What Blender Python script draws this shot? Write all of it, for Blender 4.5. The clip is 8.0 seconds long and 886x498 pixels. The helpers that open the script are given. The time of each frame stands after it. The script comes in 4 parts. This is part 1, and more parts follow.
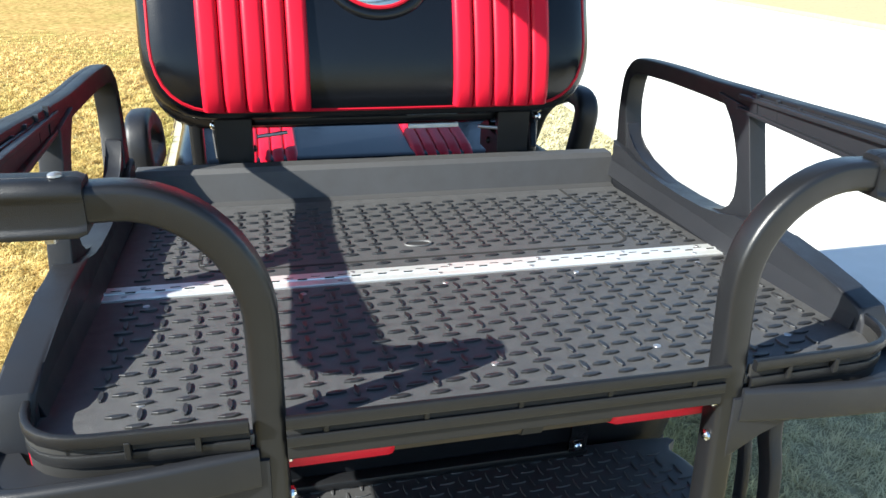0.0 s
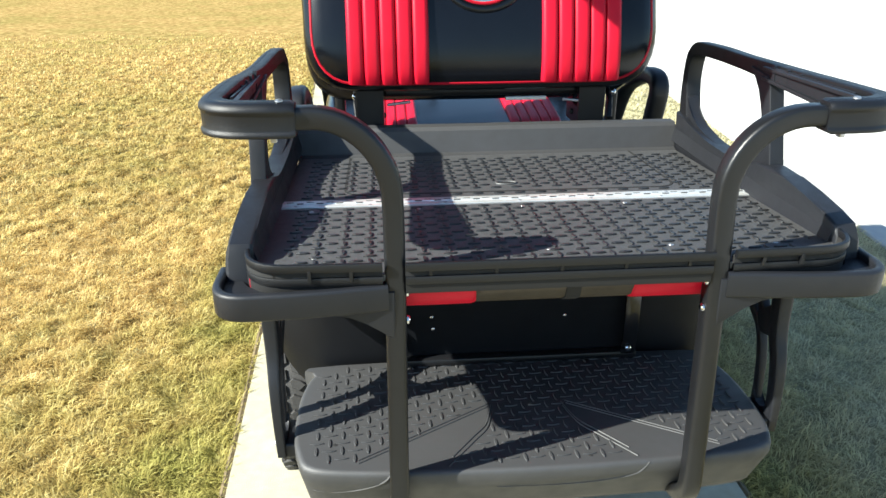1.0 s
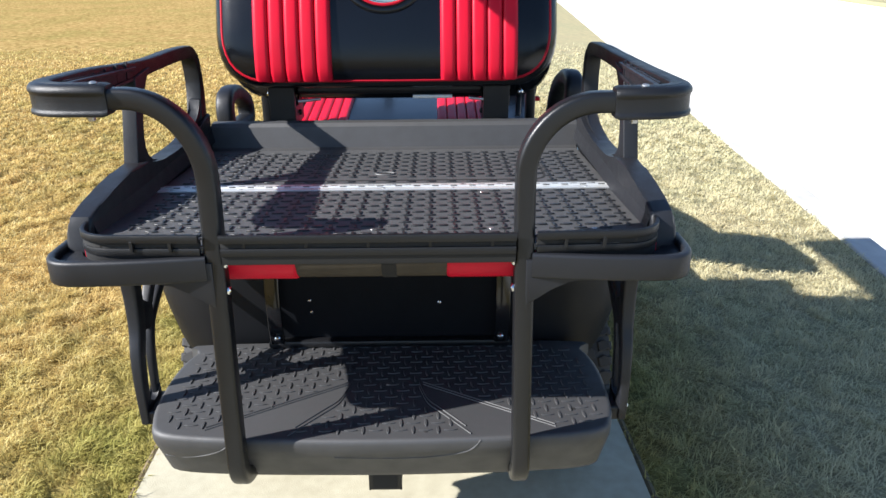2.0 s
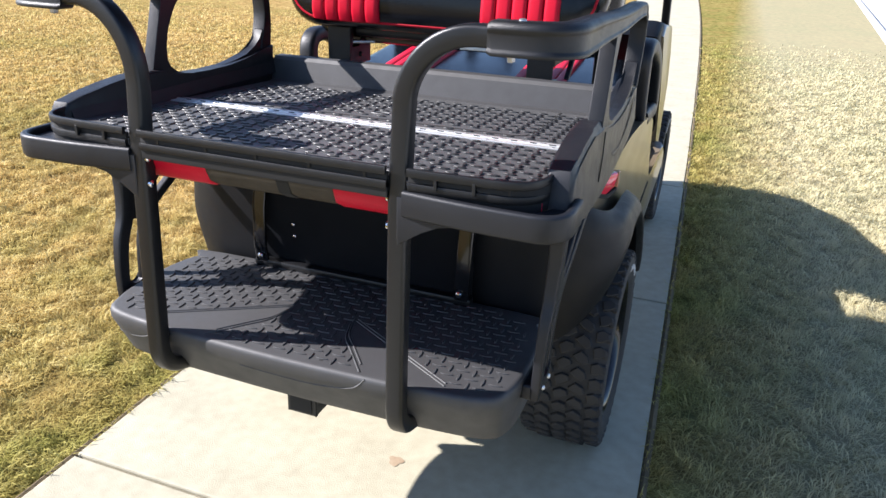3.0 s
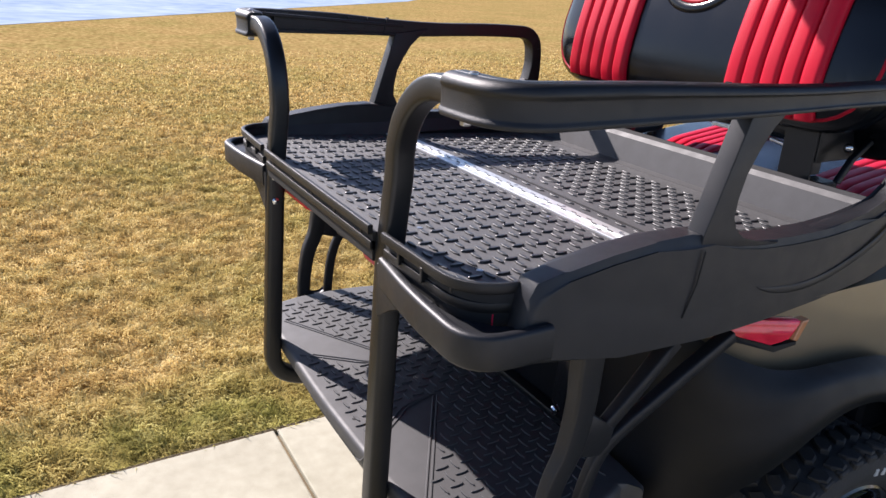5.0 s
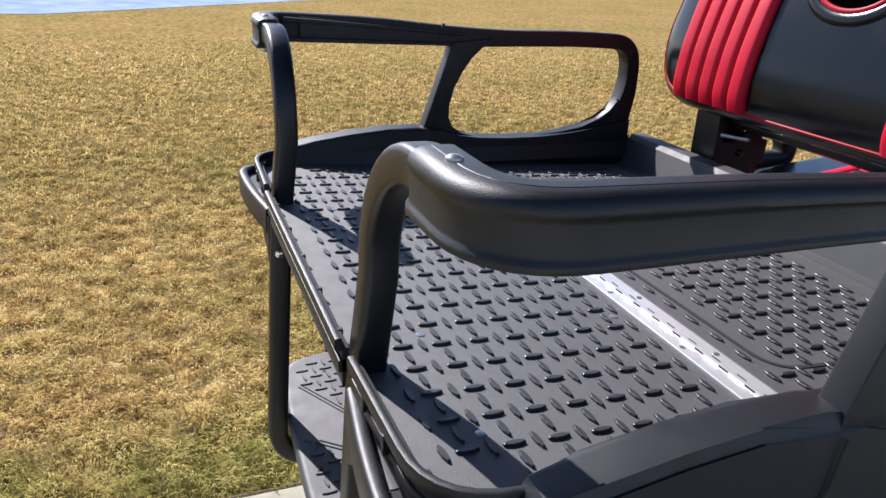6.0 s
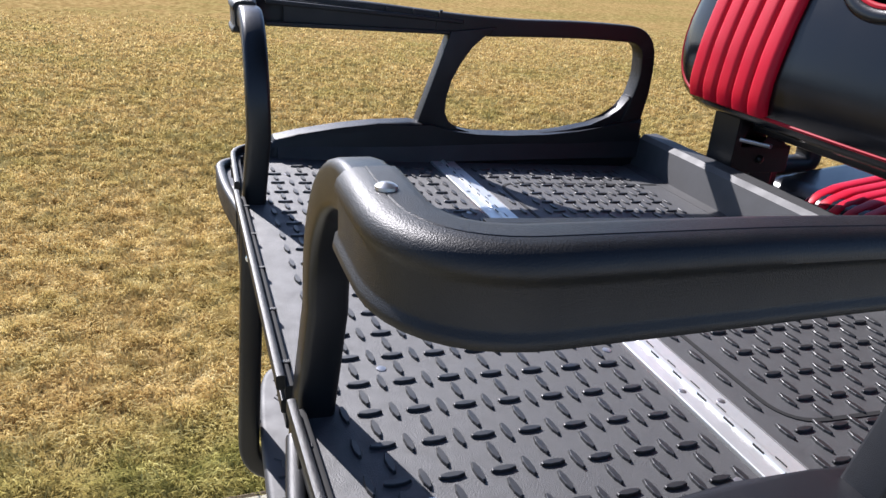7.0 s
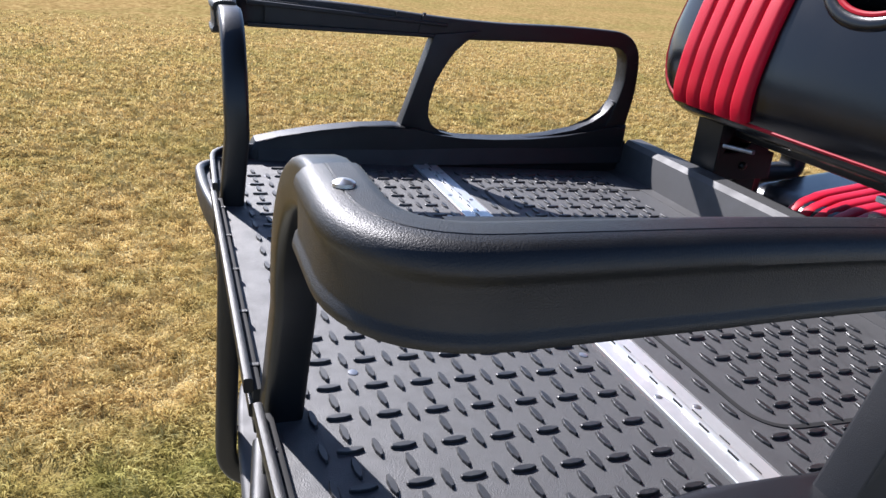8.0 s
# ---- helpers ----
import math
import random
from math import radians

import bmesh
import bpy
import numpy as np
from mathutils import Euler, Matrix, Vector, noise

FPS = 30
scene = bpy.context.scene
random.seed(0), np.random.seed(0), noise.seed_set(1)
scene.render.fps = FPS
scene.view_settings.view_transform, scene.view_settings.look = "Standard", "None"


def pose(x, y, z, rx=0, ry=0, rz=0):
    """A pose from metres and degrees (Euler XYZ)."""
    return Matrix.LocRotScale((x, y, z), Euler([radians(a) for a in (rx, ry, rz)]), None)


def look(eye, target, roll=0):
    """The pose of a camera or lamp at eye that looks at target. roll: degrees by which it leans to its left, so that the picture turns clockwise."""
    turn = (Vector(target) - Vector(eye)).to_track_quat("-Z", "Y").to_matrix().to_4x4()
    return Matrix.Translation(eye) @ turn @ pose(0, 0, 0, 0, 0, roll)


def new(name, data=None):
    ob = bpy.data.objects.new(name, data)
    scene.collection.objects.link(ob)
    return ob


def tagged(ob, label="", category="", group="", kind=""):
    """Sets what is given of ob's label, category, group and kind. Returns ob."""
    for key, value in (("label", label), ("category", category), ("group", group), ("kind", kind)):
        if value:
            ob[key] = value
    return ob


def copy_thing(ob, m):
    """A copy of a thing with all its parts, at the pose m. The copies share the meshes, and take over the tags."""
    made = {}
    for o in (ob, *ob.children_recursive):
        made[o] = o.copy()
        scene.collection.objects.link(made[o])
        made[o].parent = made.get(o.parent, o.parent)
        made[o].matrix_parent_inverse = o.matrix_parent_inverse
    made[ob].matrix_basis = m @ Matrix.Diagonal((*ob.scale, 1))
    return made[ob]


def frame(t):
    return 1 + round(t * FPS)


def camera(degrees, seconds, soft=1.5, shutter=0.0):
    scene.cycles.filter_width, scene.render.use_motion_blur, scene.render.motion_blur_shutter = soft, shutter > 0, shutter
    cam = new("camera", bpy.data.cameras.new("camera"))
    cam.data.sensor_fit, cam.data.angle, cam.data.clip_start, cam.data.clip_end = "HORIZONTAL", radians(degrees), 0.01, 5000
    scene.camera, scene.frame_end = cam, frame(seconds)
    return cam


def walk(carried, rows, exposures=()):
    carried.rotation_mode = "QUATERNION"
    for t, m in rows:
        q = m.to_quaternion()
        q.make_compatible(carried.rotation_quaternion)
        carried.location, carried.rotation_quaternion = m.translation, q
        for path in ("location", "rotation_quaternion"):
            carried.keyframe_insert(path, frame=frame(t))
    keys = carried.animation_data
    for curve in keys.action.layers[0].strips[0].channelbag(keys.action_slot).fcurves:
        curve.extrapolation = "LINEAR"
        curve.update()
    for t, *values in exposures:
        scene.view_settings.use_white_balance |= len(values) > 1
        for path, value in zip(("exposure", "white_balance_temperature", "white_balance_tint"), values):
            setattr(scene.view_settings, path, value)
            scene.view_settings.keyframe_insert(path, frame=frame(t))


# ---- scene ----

cam = camera(61.8, 8.0)
PATH = [
    (0, (-0.251, -0.626, 1.443), (0.197, 1.159, 0.658), 1.6),
    (0.5, (-0.266, -0.881, 1.451), (-0.118, 0.956, 0.676), -0.8),
    (1, (-0.275, -1.051, 1.47), (-0.129, 0.782, 0.683), -0.2),
    (1.5, (-0.129, -1.134, 1.441), (0.017, 0.712, 0.687), -0.4),
    (1.7, (-0.033, -1.167, 1.437), (0.104, 0.686, 0.698), 0.4),
    (2.8, (0.601, -1.073, 1.392), (-0.009, 0.669, 0.622), -3.5),
    (3, (0.737, -1.045, 1.343), (0.104, 0.684, 0.561), 2.1),
    (3.5, (1.036, -0.919, 1.323), (0.015, 0.59, 0.499), -2.6),
    (4, (1.181, -0.729, 1.323), (-0.069, 0.604, 0.51), -0.1),
    (4.5, (1.285, -0.538, 1.32), (-0.244, 0.517, 0.578), 3.2),
    (5, (1.161, -0.413, 1.334), (-0.455, 0.539, 0.64), 3.1),
    (5.2, (1.106, -0.358, 1.357), (-0.519, 0.568, 0.649), 1.7),
    (6.3, (0.838, -0.098, 1.357), (-0.905, 0.545, 0.615), 4.0),
    (6.5, (0.82, -0.083, 1.354), (-0.917, 0.577, 0.614), 4.2),
    (7, (0.802, -0.063, 1.354), (-0.926, 0.577, 0.577), 4.5),
    (7.5, (0.801, -0.055, 1.353), (-0.929, 0.596, 0.59), 5.4),
    (8, (0.8, -0.045, 1.348), (-0.927, 0.62, 0.588), 5.2),
]
# seconds, stops, kelvin, tint
EXPOSURES = ((0.0, 1.97, 6250, 5), (0.5, 2.09, 6300, -4), (1.0, 1.80, 6300, 3), (1.5, 1.47, 6150, 8), (3.0, 1.60, 6050, 16), (3.6, 1.36, 6400, 18), (4.5, 1.37, 6450, 22), (5.0, 1.24, 6300, 21), (6.5, 1.11, 5950, 17), (7.5, 1.24, 5950, 17), (8.0, 1.25, 5900, 17))
walk(cam, [(t, look(eye, target, roll)) for t, eye, target, roll in PATH], EXPOSURES)

# ---- world, sun ----
SUN_EL, SUN_TRAVEL = 35.0, 17.0          # elevation; heading in which the light travels, from +x towards +y
world = bpy.data.worlds.new("sky")
scene.world = world
world.use_nodes = True
wn = world.node_tree.nodes
sky = wn.new("ShaderNodeTexSky")
sky.sky_type, sky.sun_disc = "NISHITA", False
sky.sun_elevation = radians(SUN_EL)
sky.sun_rotation = radians(270 - SUN_TRAVEL)
sky.air_density, sky.dust_density, sky.ozone_density = 1.0, 0.5, 3.0
world.node_tree.links.new(sky.outputs[0], wn["Background"].inputs[0])
wn["Background"].inputs[1].default_value = 0.0800
sun = new("sun", bpy.data.lights.new("sun", "SUN"))
sun.data.energy, sun.data.angle, sun.data.color = 5.0, radians(0.55), (1.0, 0.945, 0.86)
ce = math.cos(radians(SUN_EL))
sun.matrix_world = look((0, 0, 0), (ce * math.cos(radians(SUN_TRAVEL)), ce * math.sin(radians(SUN_TRAVEL)), -math.sin(radians(SUN_EL))))


# ---- materials ----
def material(name, colour, rough=0.5, metal=0.0, vary=None, scale=20.0, bump=0.0, bump_scale=300.0, coat=0.0, spec=0.5, wear=0.0, object_random=0.0):
    """Principled surface with a two-scale mottling of its colour and roughness, and a fine relief."""
    m = bpy.data.materials.new(name)
    m.use_nodes = True
    t = m.node_tree
    n, l = t.nodes, t.links
    b = n["Principled BSDF"]
    b.inputs["Metallic"].default_value = metal
    b.inputs["Specular IOR Level"].default_value = spec
    b.inputs["Coat Weight"].default_value = coat
    b.inputs["Coat Roughness"].default_value = 0.08
    co = n.new("ShaderNodeTexCoord")
    n1, n2 = n.new("ShaderNodeTexNoise"), n.new("ShaderNodeTexNoise")
    n1.inputs["Scale"].default_value, n1.inputs["Detail"].default_value = scale, 6
    n2.inputs["Scale"].default_value, n2.inputs["Detail"].default_value = scale * 0.14, 3
    l.new(co.outputs["Object"], n1.inputs["Vector"])
    l.new(co.outputs["Object"], n2.inputs["Vector"])
    add = n.new("ShaderNodeMath")
    add.operation = "ADD"
    l.new(n1.outputs["Fac"], add.inputs[0])
    l.new(n2.outputs["Fac"], add.inputs[1])
    rng = n.new("ShaderNodeMapRange")
    rng.inputs["From Min"].default_value, rng.inputs["From Max"].default_value = 0.7, 1.3
    l.new(add.outputs[0], rng.inputs["Value"])
    mix = n.new("ShaderNodeMix")
    mix.data_type = "RGBA"
    other = vary if vary else tuple(c * 0.72 for c in colour)
    mix.inputs["A"].default_value = (*colour, 1)
    mix.inputs["B"].default_value = (*other, 1)
    l.new(rng.outputs["Result"], mix.inputs["Factor"])
    l.new(mix.outputs["Result"], b.inputs["Base Color"])
    rr = n.new("ShaderNodeMapRange")
    rr.inputs["To Min"].default_value, rr.inputs["To Max"].default_value = max(0.02, rough - 0.06 - wear), min(1, rough + 0.06 + wear)
    l.new(n1.outputs["Fac"], rr.inputs["Value"])
    l.new(rr.outputs["Result"], b.inputs["Roughness"])
    if bump:
        n3, bp = n.new("ShaderNodeTexNoise"), n.new("ShaderNodeBump")
        n3.inputs["Scale"].default_value, n3.inputs["Detail"].default_value = bump_scale, 4
        l.new(co.outputs["Object"], n3.inputs["Vector"])
        bp.inputs["Strength"].default_value, bp.inputs["Distance"].default_value = bump, 0.002
        l.new(n3.outputs["Fac"], bp.inputs["Height"])
        l.new(bp.outputs["Normal"], b.inputs["Normal"])
    return m


PLASTIC = material("black_plastic", (0.0095, 0.0104, 0.0132), 0.46, vary=(0.0072, 0.0079, 0.0102), scale=30, bump=0.16, bump_scale=1300, wear=0.08, spec=0.36)
FLARE = material("flare_plastic", (0.0042, 0.0048, 0.0066), 0.50, vary=(0.0032, 0.0037, 0.0051), scale=30, bump=0.16, bump_scale=1300, wear=0.06, spec=0.24)
RAIL = material("rail_plastic", (0.0036, 0.0040, 0.0052), 0.46, vary=(0.0027, 0.0030, 0.0040), scale=30, bump=0.25, bump_scale=1100, wear=0.07, spec=0.40)
TREAD = material("tread_plastic", (0.0066, 0.0072, 0.0086), 0.68, vary=(0.0046, 0.0051, 0.0062), scale=60, bump=0.32, bump_scale=900, wear=0.08, spec=1.0)
STEP = material("step_plastic", (0.024, 0.0242, 0.0258), 0.66, vary=(0.015, 0.0152, 0.0162), scale=25, bump=0.12, bump_scale=900, wear=0.06, spec=0.85)
TUBE = material("powder_coat", (0.0066, 0.0070, 0.0082), 0.36, scale=40, bump=0.12, bump_scale=900, spec=0.40)
DARK = material("dark_plastic", (0.0075, 0.0085, 0.0105), 0.5, scale=18, bump=0.15, spec=0.06)
SLOT = material("slot_black", (0.006, 0.006, 0.006), 0.8)
LUG = material("worn_tread_lug", (0.0072, 0.0078, 0.0090), 0.47, vary=(0.005, 0.0055, 0.0064), scale=60, wear=0.08, spec=0.85)
TREAD.node_tree.nodes["Principled BSDF"].inputs["IOR"].default_value = 1.65
VINYL = material("black_vinyl", (0.0032, 0.0040, 0.0060), 0.21, scale=12, bump=0.08, bump_scale=420, spec=0.30)
RED = material("red_vinyl", (0.50, 0.006, 0.024), 0.38, vary=(0.42, 0.005, 0.020), scale=12, bump=0.12, bump_scale=420, spec=0.18)
PIPING = material("red_piping", (0.38, 0.007, 0.02), 0.5, spec=0.12)
STEEL = material("brushed_steel", (0.72, 0.735, 0.72), 0.40, metal=0.65, vary=(0.60, 0.61, 0.60), scale=60, bump=0.1, bump_scale=300, wear=0.06)
SCREW = material("zinc_screw", (0.42, 0.42, 0.43), 0.30, metal=0.8, scale=200)
BACKING = material("cushion_backing", (0.055, 0.046, 0.034), 0.75, scale=40, bump=0.3, bump_scale=500, spec=0.2)
CHROME = material("chrome", (0.78, 0.79, 0.80), 0.09, metal=1.0, scale=10)
PAINT = material("body_paint", (0.205, 0.163, 0.106), 0.34, metal=0.35, vary=(0.183, 0.146, 0.095), scale=9, coat=0.5)
RUBBER = material("tyre_rubber", (0.017, 0.0165, 0.0165), 0.78, vary=(0.027, 0.0255, 0.024), scale=22, bump=0.4, bump_scale=180)
WHEELBLACK = material("gloss_black", (0.008, 0.008, 0.009), 0.12, scale=10)
LENS = material("red_lens", (0.78, 0.03, 0.07), 0.10, vary=(0.50, 0.012, 0.035), scale=45, coat=0.6)
AMBER = material("amber_lens", (0.50, 0.22, 0.10), 0.15, scale=60)
CONCRETE = material("pavement_concrete", (0.380, 0.352, 0.258), 0.85, vary=(0.300, 0.275, 0.196), scale=26, bump=0.6, bump_scale=260)
KERB = material("kerb_concrete", (0.42, 0.41, 0.38), 0.85, vary=(0.33, 0.32, 0.30), scale=12, bump=0.5, bump_scale=200)
ROADMAT = material("road_concrete", (0.62, 0.60, 0.55), 0.85, vary=(0.54, 0.52, 0.47), scale=5, bump=0.5, bump_scale=150)
SOIL = material("edge_soil", (0.10, 0.072, 0.038), 0.95, vary=(0.16, 0.12, 0.06), scale=40, bump=0.8, bump_scale=120)
STAIN = material("rust_stain", (0.24, 0.165, 0.10), 0.85, vary=(0.31, 0.24, 0.16), scale=90)
SIDEWALL = material("sidewall_white", (0.52, 0.51, 0.48), 0.7, scale=60)


def ramp_node(t, stops):
    r = t.nodes.new("ShaderNodeValToRGB")
    while len(r.color_ramp.elements) < len(stops):
        r.color_ramp.elements.new(0.5)
    for e, (p, c) in zip(r.color_ramp.elements, stops):
        e.position, e.color = p, (*c, 1)
    return r


STRAW_B = ((0.1, (0.34, 0.225, 0.080)), (0.5, (0.57, 0.420, 0.160)), (0.9, (0.84, 0.700, 0.360)))
GREEN_B = ((0.2, (0.195, 0.190, 0.048)), (0.8, (0.405, 0.375, 0.115)))
# ground tones, darker than the blades': shade among the blades put into the colour
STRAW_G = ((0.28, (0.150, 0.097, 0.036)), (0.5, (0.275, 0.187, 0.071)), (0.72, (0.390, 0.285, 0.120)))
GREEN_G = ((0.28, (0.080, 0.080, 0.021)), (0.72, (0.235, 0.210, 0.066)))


def grass_material(name, island):
    """Dormant lawn: straw with drifts of green; blades differ one by one, and the ground's tones hold the shade among
    them.
    """
    m = bpy.data.materials.new(name)
    m.use_nodes = True
    t = m.node_tree
    n, l = t.nodes, t.links
    b = n["Principled BSDF"]
    b.inputs["Roughness"].default_value = 0.7
    b.inputs["Specular IOR Level"].default_value = 0.0
    geo = n.new("ShaderNodeNewGeometry")
    big, mid, fine = (n.new("ShaderNodeTexNoise") for _ in range(3))
    for node, s, d in ((big, 0.6, 5), (mid, 4.0, 8), (fine, 7.0, 12)):
        node.inputs["Scale"].default_value, node.inputs["Detail"].default_value = s, d
        l.new(geo.outputs["Position"], node.inputs["Vector"])
    for node in (mid, fine):
        node.inputs["Roughness"].default_value = 0.68
    straw = ramp_node(t, STRAW_B if island else STRAW_G)
    green = ramp_node(t, GREEN_B if island else GREEN_G)
    tuft = n.new("ShaderNodeTexNoise")
    tuft.inputs["Scale"].default_value, tuft.inputs["Detail"].default_value = 13.0, 8
    l.new(geo.outputs["Position"], tuft.inputs["Vector"])
    tone = n.new("ShaderNodeMix")
    tone.inputs["Factor"].default_value = 0.52 if island else 0.40
    spread = n.new("ShaderNodeMapRange")
    spread.inputs["From Min"].default_value, spread.inputs["From Max"].default_value = 0.32, 0.68
    l.new(tuft.outputs["Fac"], spread.inputs["Value"])
    l.new(geo.outputs["Random Per Island"] if island else fine.outputs["Fac"], tone.inputs["A"])
    l.new(spread.outputs["Result"], tone.inputs["B"])
    for r in (straw, green):
        l.new(tone.outputs["Result"], r.inputs[0])
    s1 = n.new("ShaderNodeMath")
    s1.operation = "ADD"
    l.new(big.outputs["Fac"], s1.inputs[0])
    l.new(mid.outputs["Fac"], s1.inputs[1])
    s2 = n.new("ShaderNodeMapRange")
    s2.inputs["From Min"].default_value, s2.inputs["From Max"].default_value = 0.88, 1.22
    s2.inputs["To Max"].default_value = 0.55
    l.new(s1.outputs[0], s2.inputs["Value"])
    sep, along = n.new("ShaderNodeSeparateXYZ"), n.new("ShaderNodeMapRange")
    l.new(geo.outputs["Position"], sep.inputs[0])
    along.inputs["From Min"].default_value, along.inputs["From Max"].default_value = -1.25, -0.85
    along.inputs["To Max"].default_value = 0.75
    l.new(sep.outputs["X"], along.inputs["Value"])
    beside, least = n.new("ShaderNodeMapRange"), n.new("ShaderNodeMath")
    beside.inputs["From Min"].default_value, beside.inputs["From Max"].default_value = 0.75, 1.2
    beside.inputs["To Min"].default_value, beside.inputs["To Max"].default_value = 0.62, 0.45
    l.new(sep.outputs["X"], beside.inputs["Value"])
    least.operation = "MINIMUM"
    l.new(along.outputs["Result"], least.inputs[0])
    l.new(beside.outputs["Result"], least.inputs[1])
    pale = n.new("ShaderNodeMapRange")
    pale.inputs["From Min"].default_value, pale.inputs["From Max"].default_value = 0.7, 1.3
    pale.inputs["To Max"].default_value = 0.62
    l.new(sep.outputs["X"], pale.inputs["Value"])
    both = n.new("ShaderNodeMath")
    both.operation, both.use_clamp = "ADD", True
    l.new(s2.outputs["Result"], both.inputs[0])
    l.new(least.outputs[0], both.inputs[1])
    mix = n.new("ShaderNodeMix")
    mix.data_type = "RGBA"
    l.new(both.outputs[0], mix.inputs["Factor"])
    l.new(straw.outputs[0], mix.inputs["A"])
    l.new(green.outputs[0], mix.inputs["B"])
    drift, faded = n.new("ShaderNodeTexNoise"), n.new("ShaderNodeMapRange")
    drift.inputs["Scale"].default_value, drift.inputs["Detail"].default_value = 2.6, 7
    shifted = n.new("ShaderNodeVectorMath")
    shifted.operation, shifted.inputs[1].default_value = "ADD", (7.3, 2.1, 0.0)
    l.new(geo.outputs["Position"], shifted.inputs[0])
    l.new(shifted.outputs[0], drift.inputs["Vector"])
    faded.inputs["From Min"].default_value, faded.inputs["From Max"].default_value = 0.46, 0.66
    faded.inputs["To Max"].default_value = 0.32
    l.new(drift.outputs["Fac"], faded.inputs["Value"])
    worn = n.new("ShaderNodeMix")
    worn.data_type = "RGBA"
    l.new(faded.outputs["Result"], worn.inputs["Factor"])
    l.new(mix.outputs["Result"], worn.inputs["A"])
    # the ground's brown is darkened as well, for shade among the blades
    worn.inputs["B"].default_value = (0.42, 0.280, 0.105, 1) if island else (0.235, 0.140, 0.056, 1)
    bleached = n.new("ShaderNodeMix")
    bleached.data_type = "RGBA"
    l.new(pale.outputs["Result"], bleached.inputs["Factor"])
    l.new(worn.outputs["Result"], bleached.inputs["A"])
    # pale verge straw; its ground tone is dimmed by painted-in blade shade
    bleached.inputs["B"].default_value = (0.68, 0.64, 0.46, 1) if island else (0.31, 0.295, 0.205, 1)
    l.new(bleached.outputs["Result"], b.inputs["Base Color"])
    if island:
        # thin blades let light through
        thin, blend = n.new("ShaderNodeBsdfTranslucent"), n.new("ShaderNodeMixShader")
        l.new(bleached.outputs["Result"], thin.inputs["Color"])
        blend.inputs[0].default_value = 0.42
        l.new(b.outputs[0], blend.inputs[1])
        l.new(thin.outputs[0], blend.inputs[2])
        l.new(blend.outputs[0], n["Material Output"].inputs["Surface"])
    if not island:
        bp = n.new("ShaderNodeBump")
        bp.inputs["Strength"].default_value, bp.inputs["Distance"].default_value = 0.35, 0.03
        l.new(fine.outputs["Fac"], bp.inputs["Height"])
        l.new(bp.outputs["Normal"], b.inputs["Normal"])
    return m


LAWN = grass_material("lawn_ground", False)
BLADE = grass_material("grass_blade", True)
# specular is off: the reflected sky's blue and paler streaks are painted in
WATERMAT = material("lake_water", (0.18, 0.245, 0.33), 0.5, vary=(0.34, 0.40, 0.47), scale=1.6, bump=1.0, bump_scale=4.0, spec=0.0)


# ---- mesh helpers ----
def part(name, bm, mat, parent, label="", smooth=False):
    """Links a bmesh as one mesh object under a thing or a part."""
    me = bpy.data.meshes.new(name)
    bmesh.ops.recalc_face_normals(bm, faces=bm.faces[:])
    bm.to_mesh(me)
    bm.free()
    me.materials.append(mat)
    if smooth:
        me.shade_smooth()
        me.set_sharp_from_angle(angle=radians(38))
    ob = new(name, me)
    ob.parent = parent
    if label:
        ob["label"] = label
    return ob


def box(x0, x1, y0, y1, z0, z1, bevel=0.0, segments=2):
    bm = bmesh.new()
    bmesh.ops.create_cube(bm, size=1)
    for v in bm.verts:
        v.co = (x0 + (v.co.x + 0.5) * (x1 - x0), y0 + (v.co.y + 0.5) * (y1 - y0), z0 + (v.co.z + 0.5) * (z1 - z0))
    if bevel:
        bmesh.ops.bevel(bm, geom=bm.edges[:], offset=bevel, segments=segments, affect="EDGES", profile=0.5)
    return bm


def prism(points, lo, hi, axis="x", bevel=0.0, segments=2, cap_only=True):
    """A slab: a polygon in the other two axes (x,y / y,z / x,z), from lo to hi along axis."""
    put = {"x": lambda p, h: (h, p[0], p[1]), "y": lambda p, h: (p[0], h, p[1]), "z": lambda p, h: (p[0], p[1], h)}[axis]
    bm = bmesh.new()
    low = [bm.verts.new(put(p, lo)) for p in points]
    high = [bm.verts.new(put(p, hi)) for p in points]
    k = len(points)
    caps = [bm.faces.new(low[::-1]), bm.faces.new(high)]
    for i in range(k):
        bm.faces.new((low[i], low[(i + 1) % k], high[(i + 1) % k], high[i]))
    if bevel:
        edges = {e for f in caps for e in f.edges}
        bmesh.ops.bevel(bm, geom=list(edges), offset=bevel, segments=segments, affect="EDGES", profile=0.5)
    return bm


def smooth_line(points, steps=6, closed=False):
    """Catmull-Rom through the points."""
    p = [Vector(q) for q in points]
    k = len(p)
    out = []
    for i in range(k if closed else k - 1):
        a = p[(i - 1) % k] if closed or i > 0 else p[0]
        b, c = p[i], p[(i + 1) % k]
        d = p[(i + 2) % k] if closed or i + 2 < k else p[-1]
        for s in range(steps):
            u = s / steps
            out.append(0.5 * ((2 * b) + (c - a) * u + (2 * a - 5 * b + 4 * c - d) * u * u + (3 * b - a - 3 * c + d) * u ** 3))
    if not closed:
        out.append(p[-1])
    return out


def fillet(points, radius, steps=7):
    """A polyline with its corners rounded off."""
    p = [Vector(q) for q in points]
    out = [p[0]]
    for i in range(1, len(p) - 1):
        r = radius[i - 1] if isinstance(radius, (list, tuple)) else radius
        a, b = (p[i - 1] - p[i]), (p[i + 1] - p[i])
        r = min(r, a.length * 0.5, b.length * 0.5)
        s, e = p[i] + a.normalized() * r, p[i] + b.normalized() * r
        for k in range(steps + 1):
            u = k / steps
            out.append((1 - u) ** 2 * s + 2 * u * (1 - u) * p[i] + u * u * e)
    out.append(p[-1])
    return out


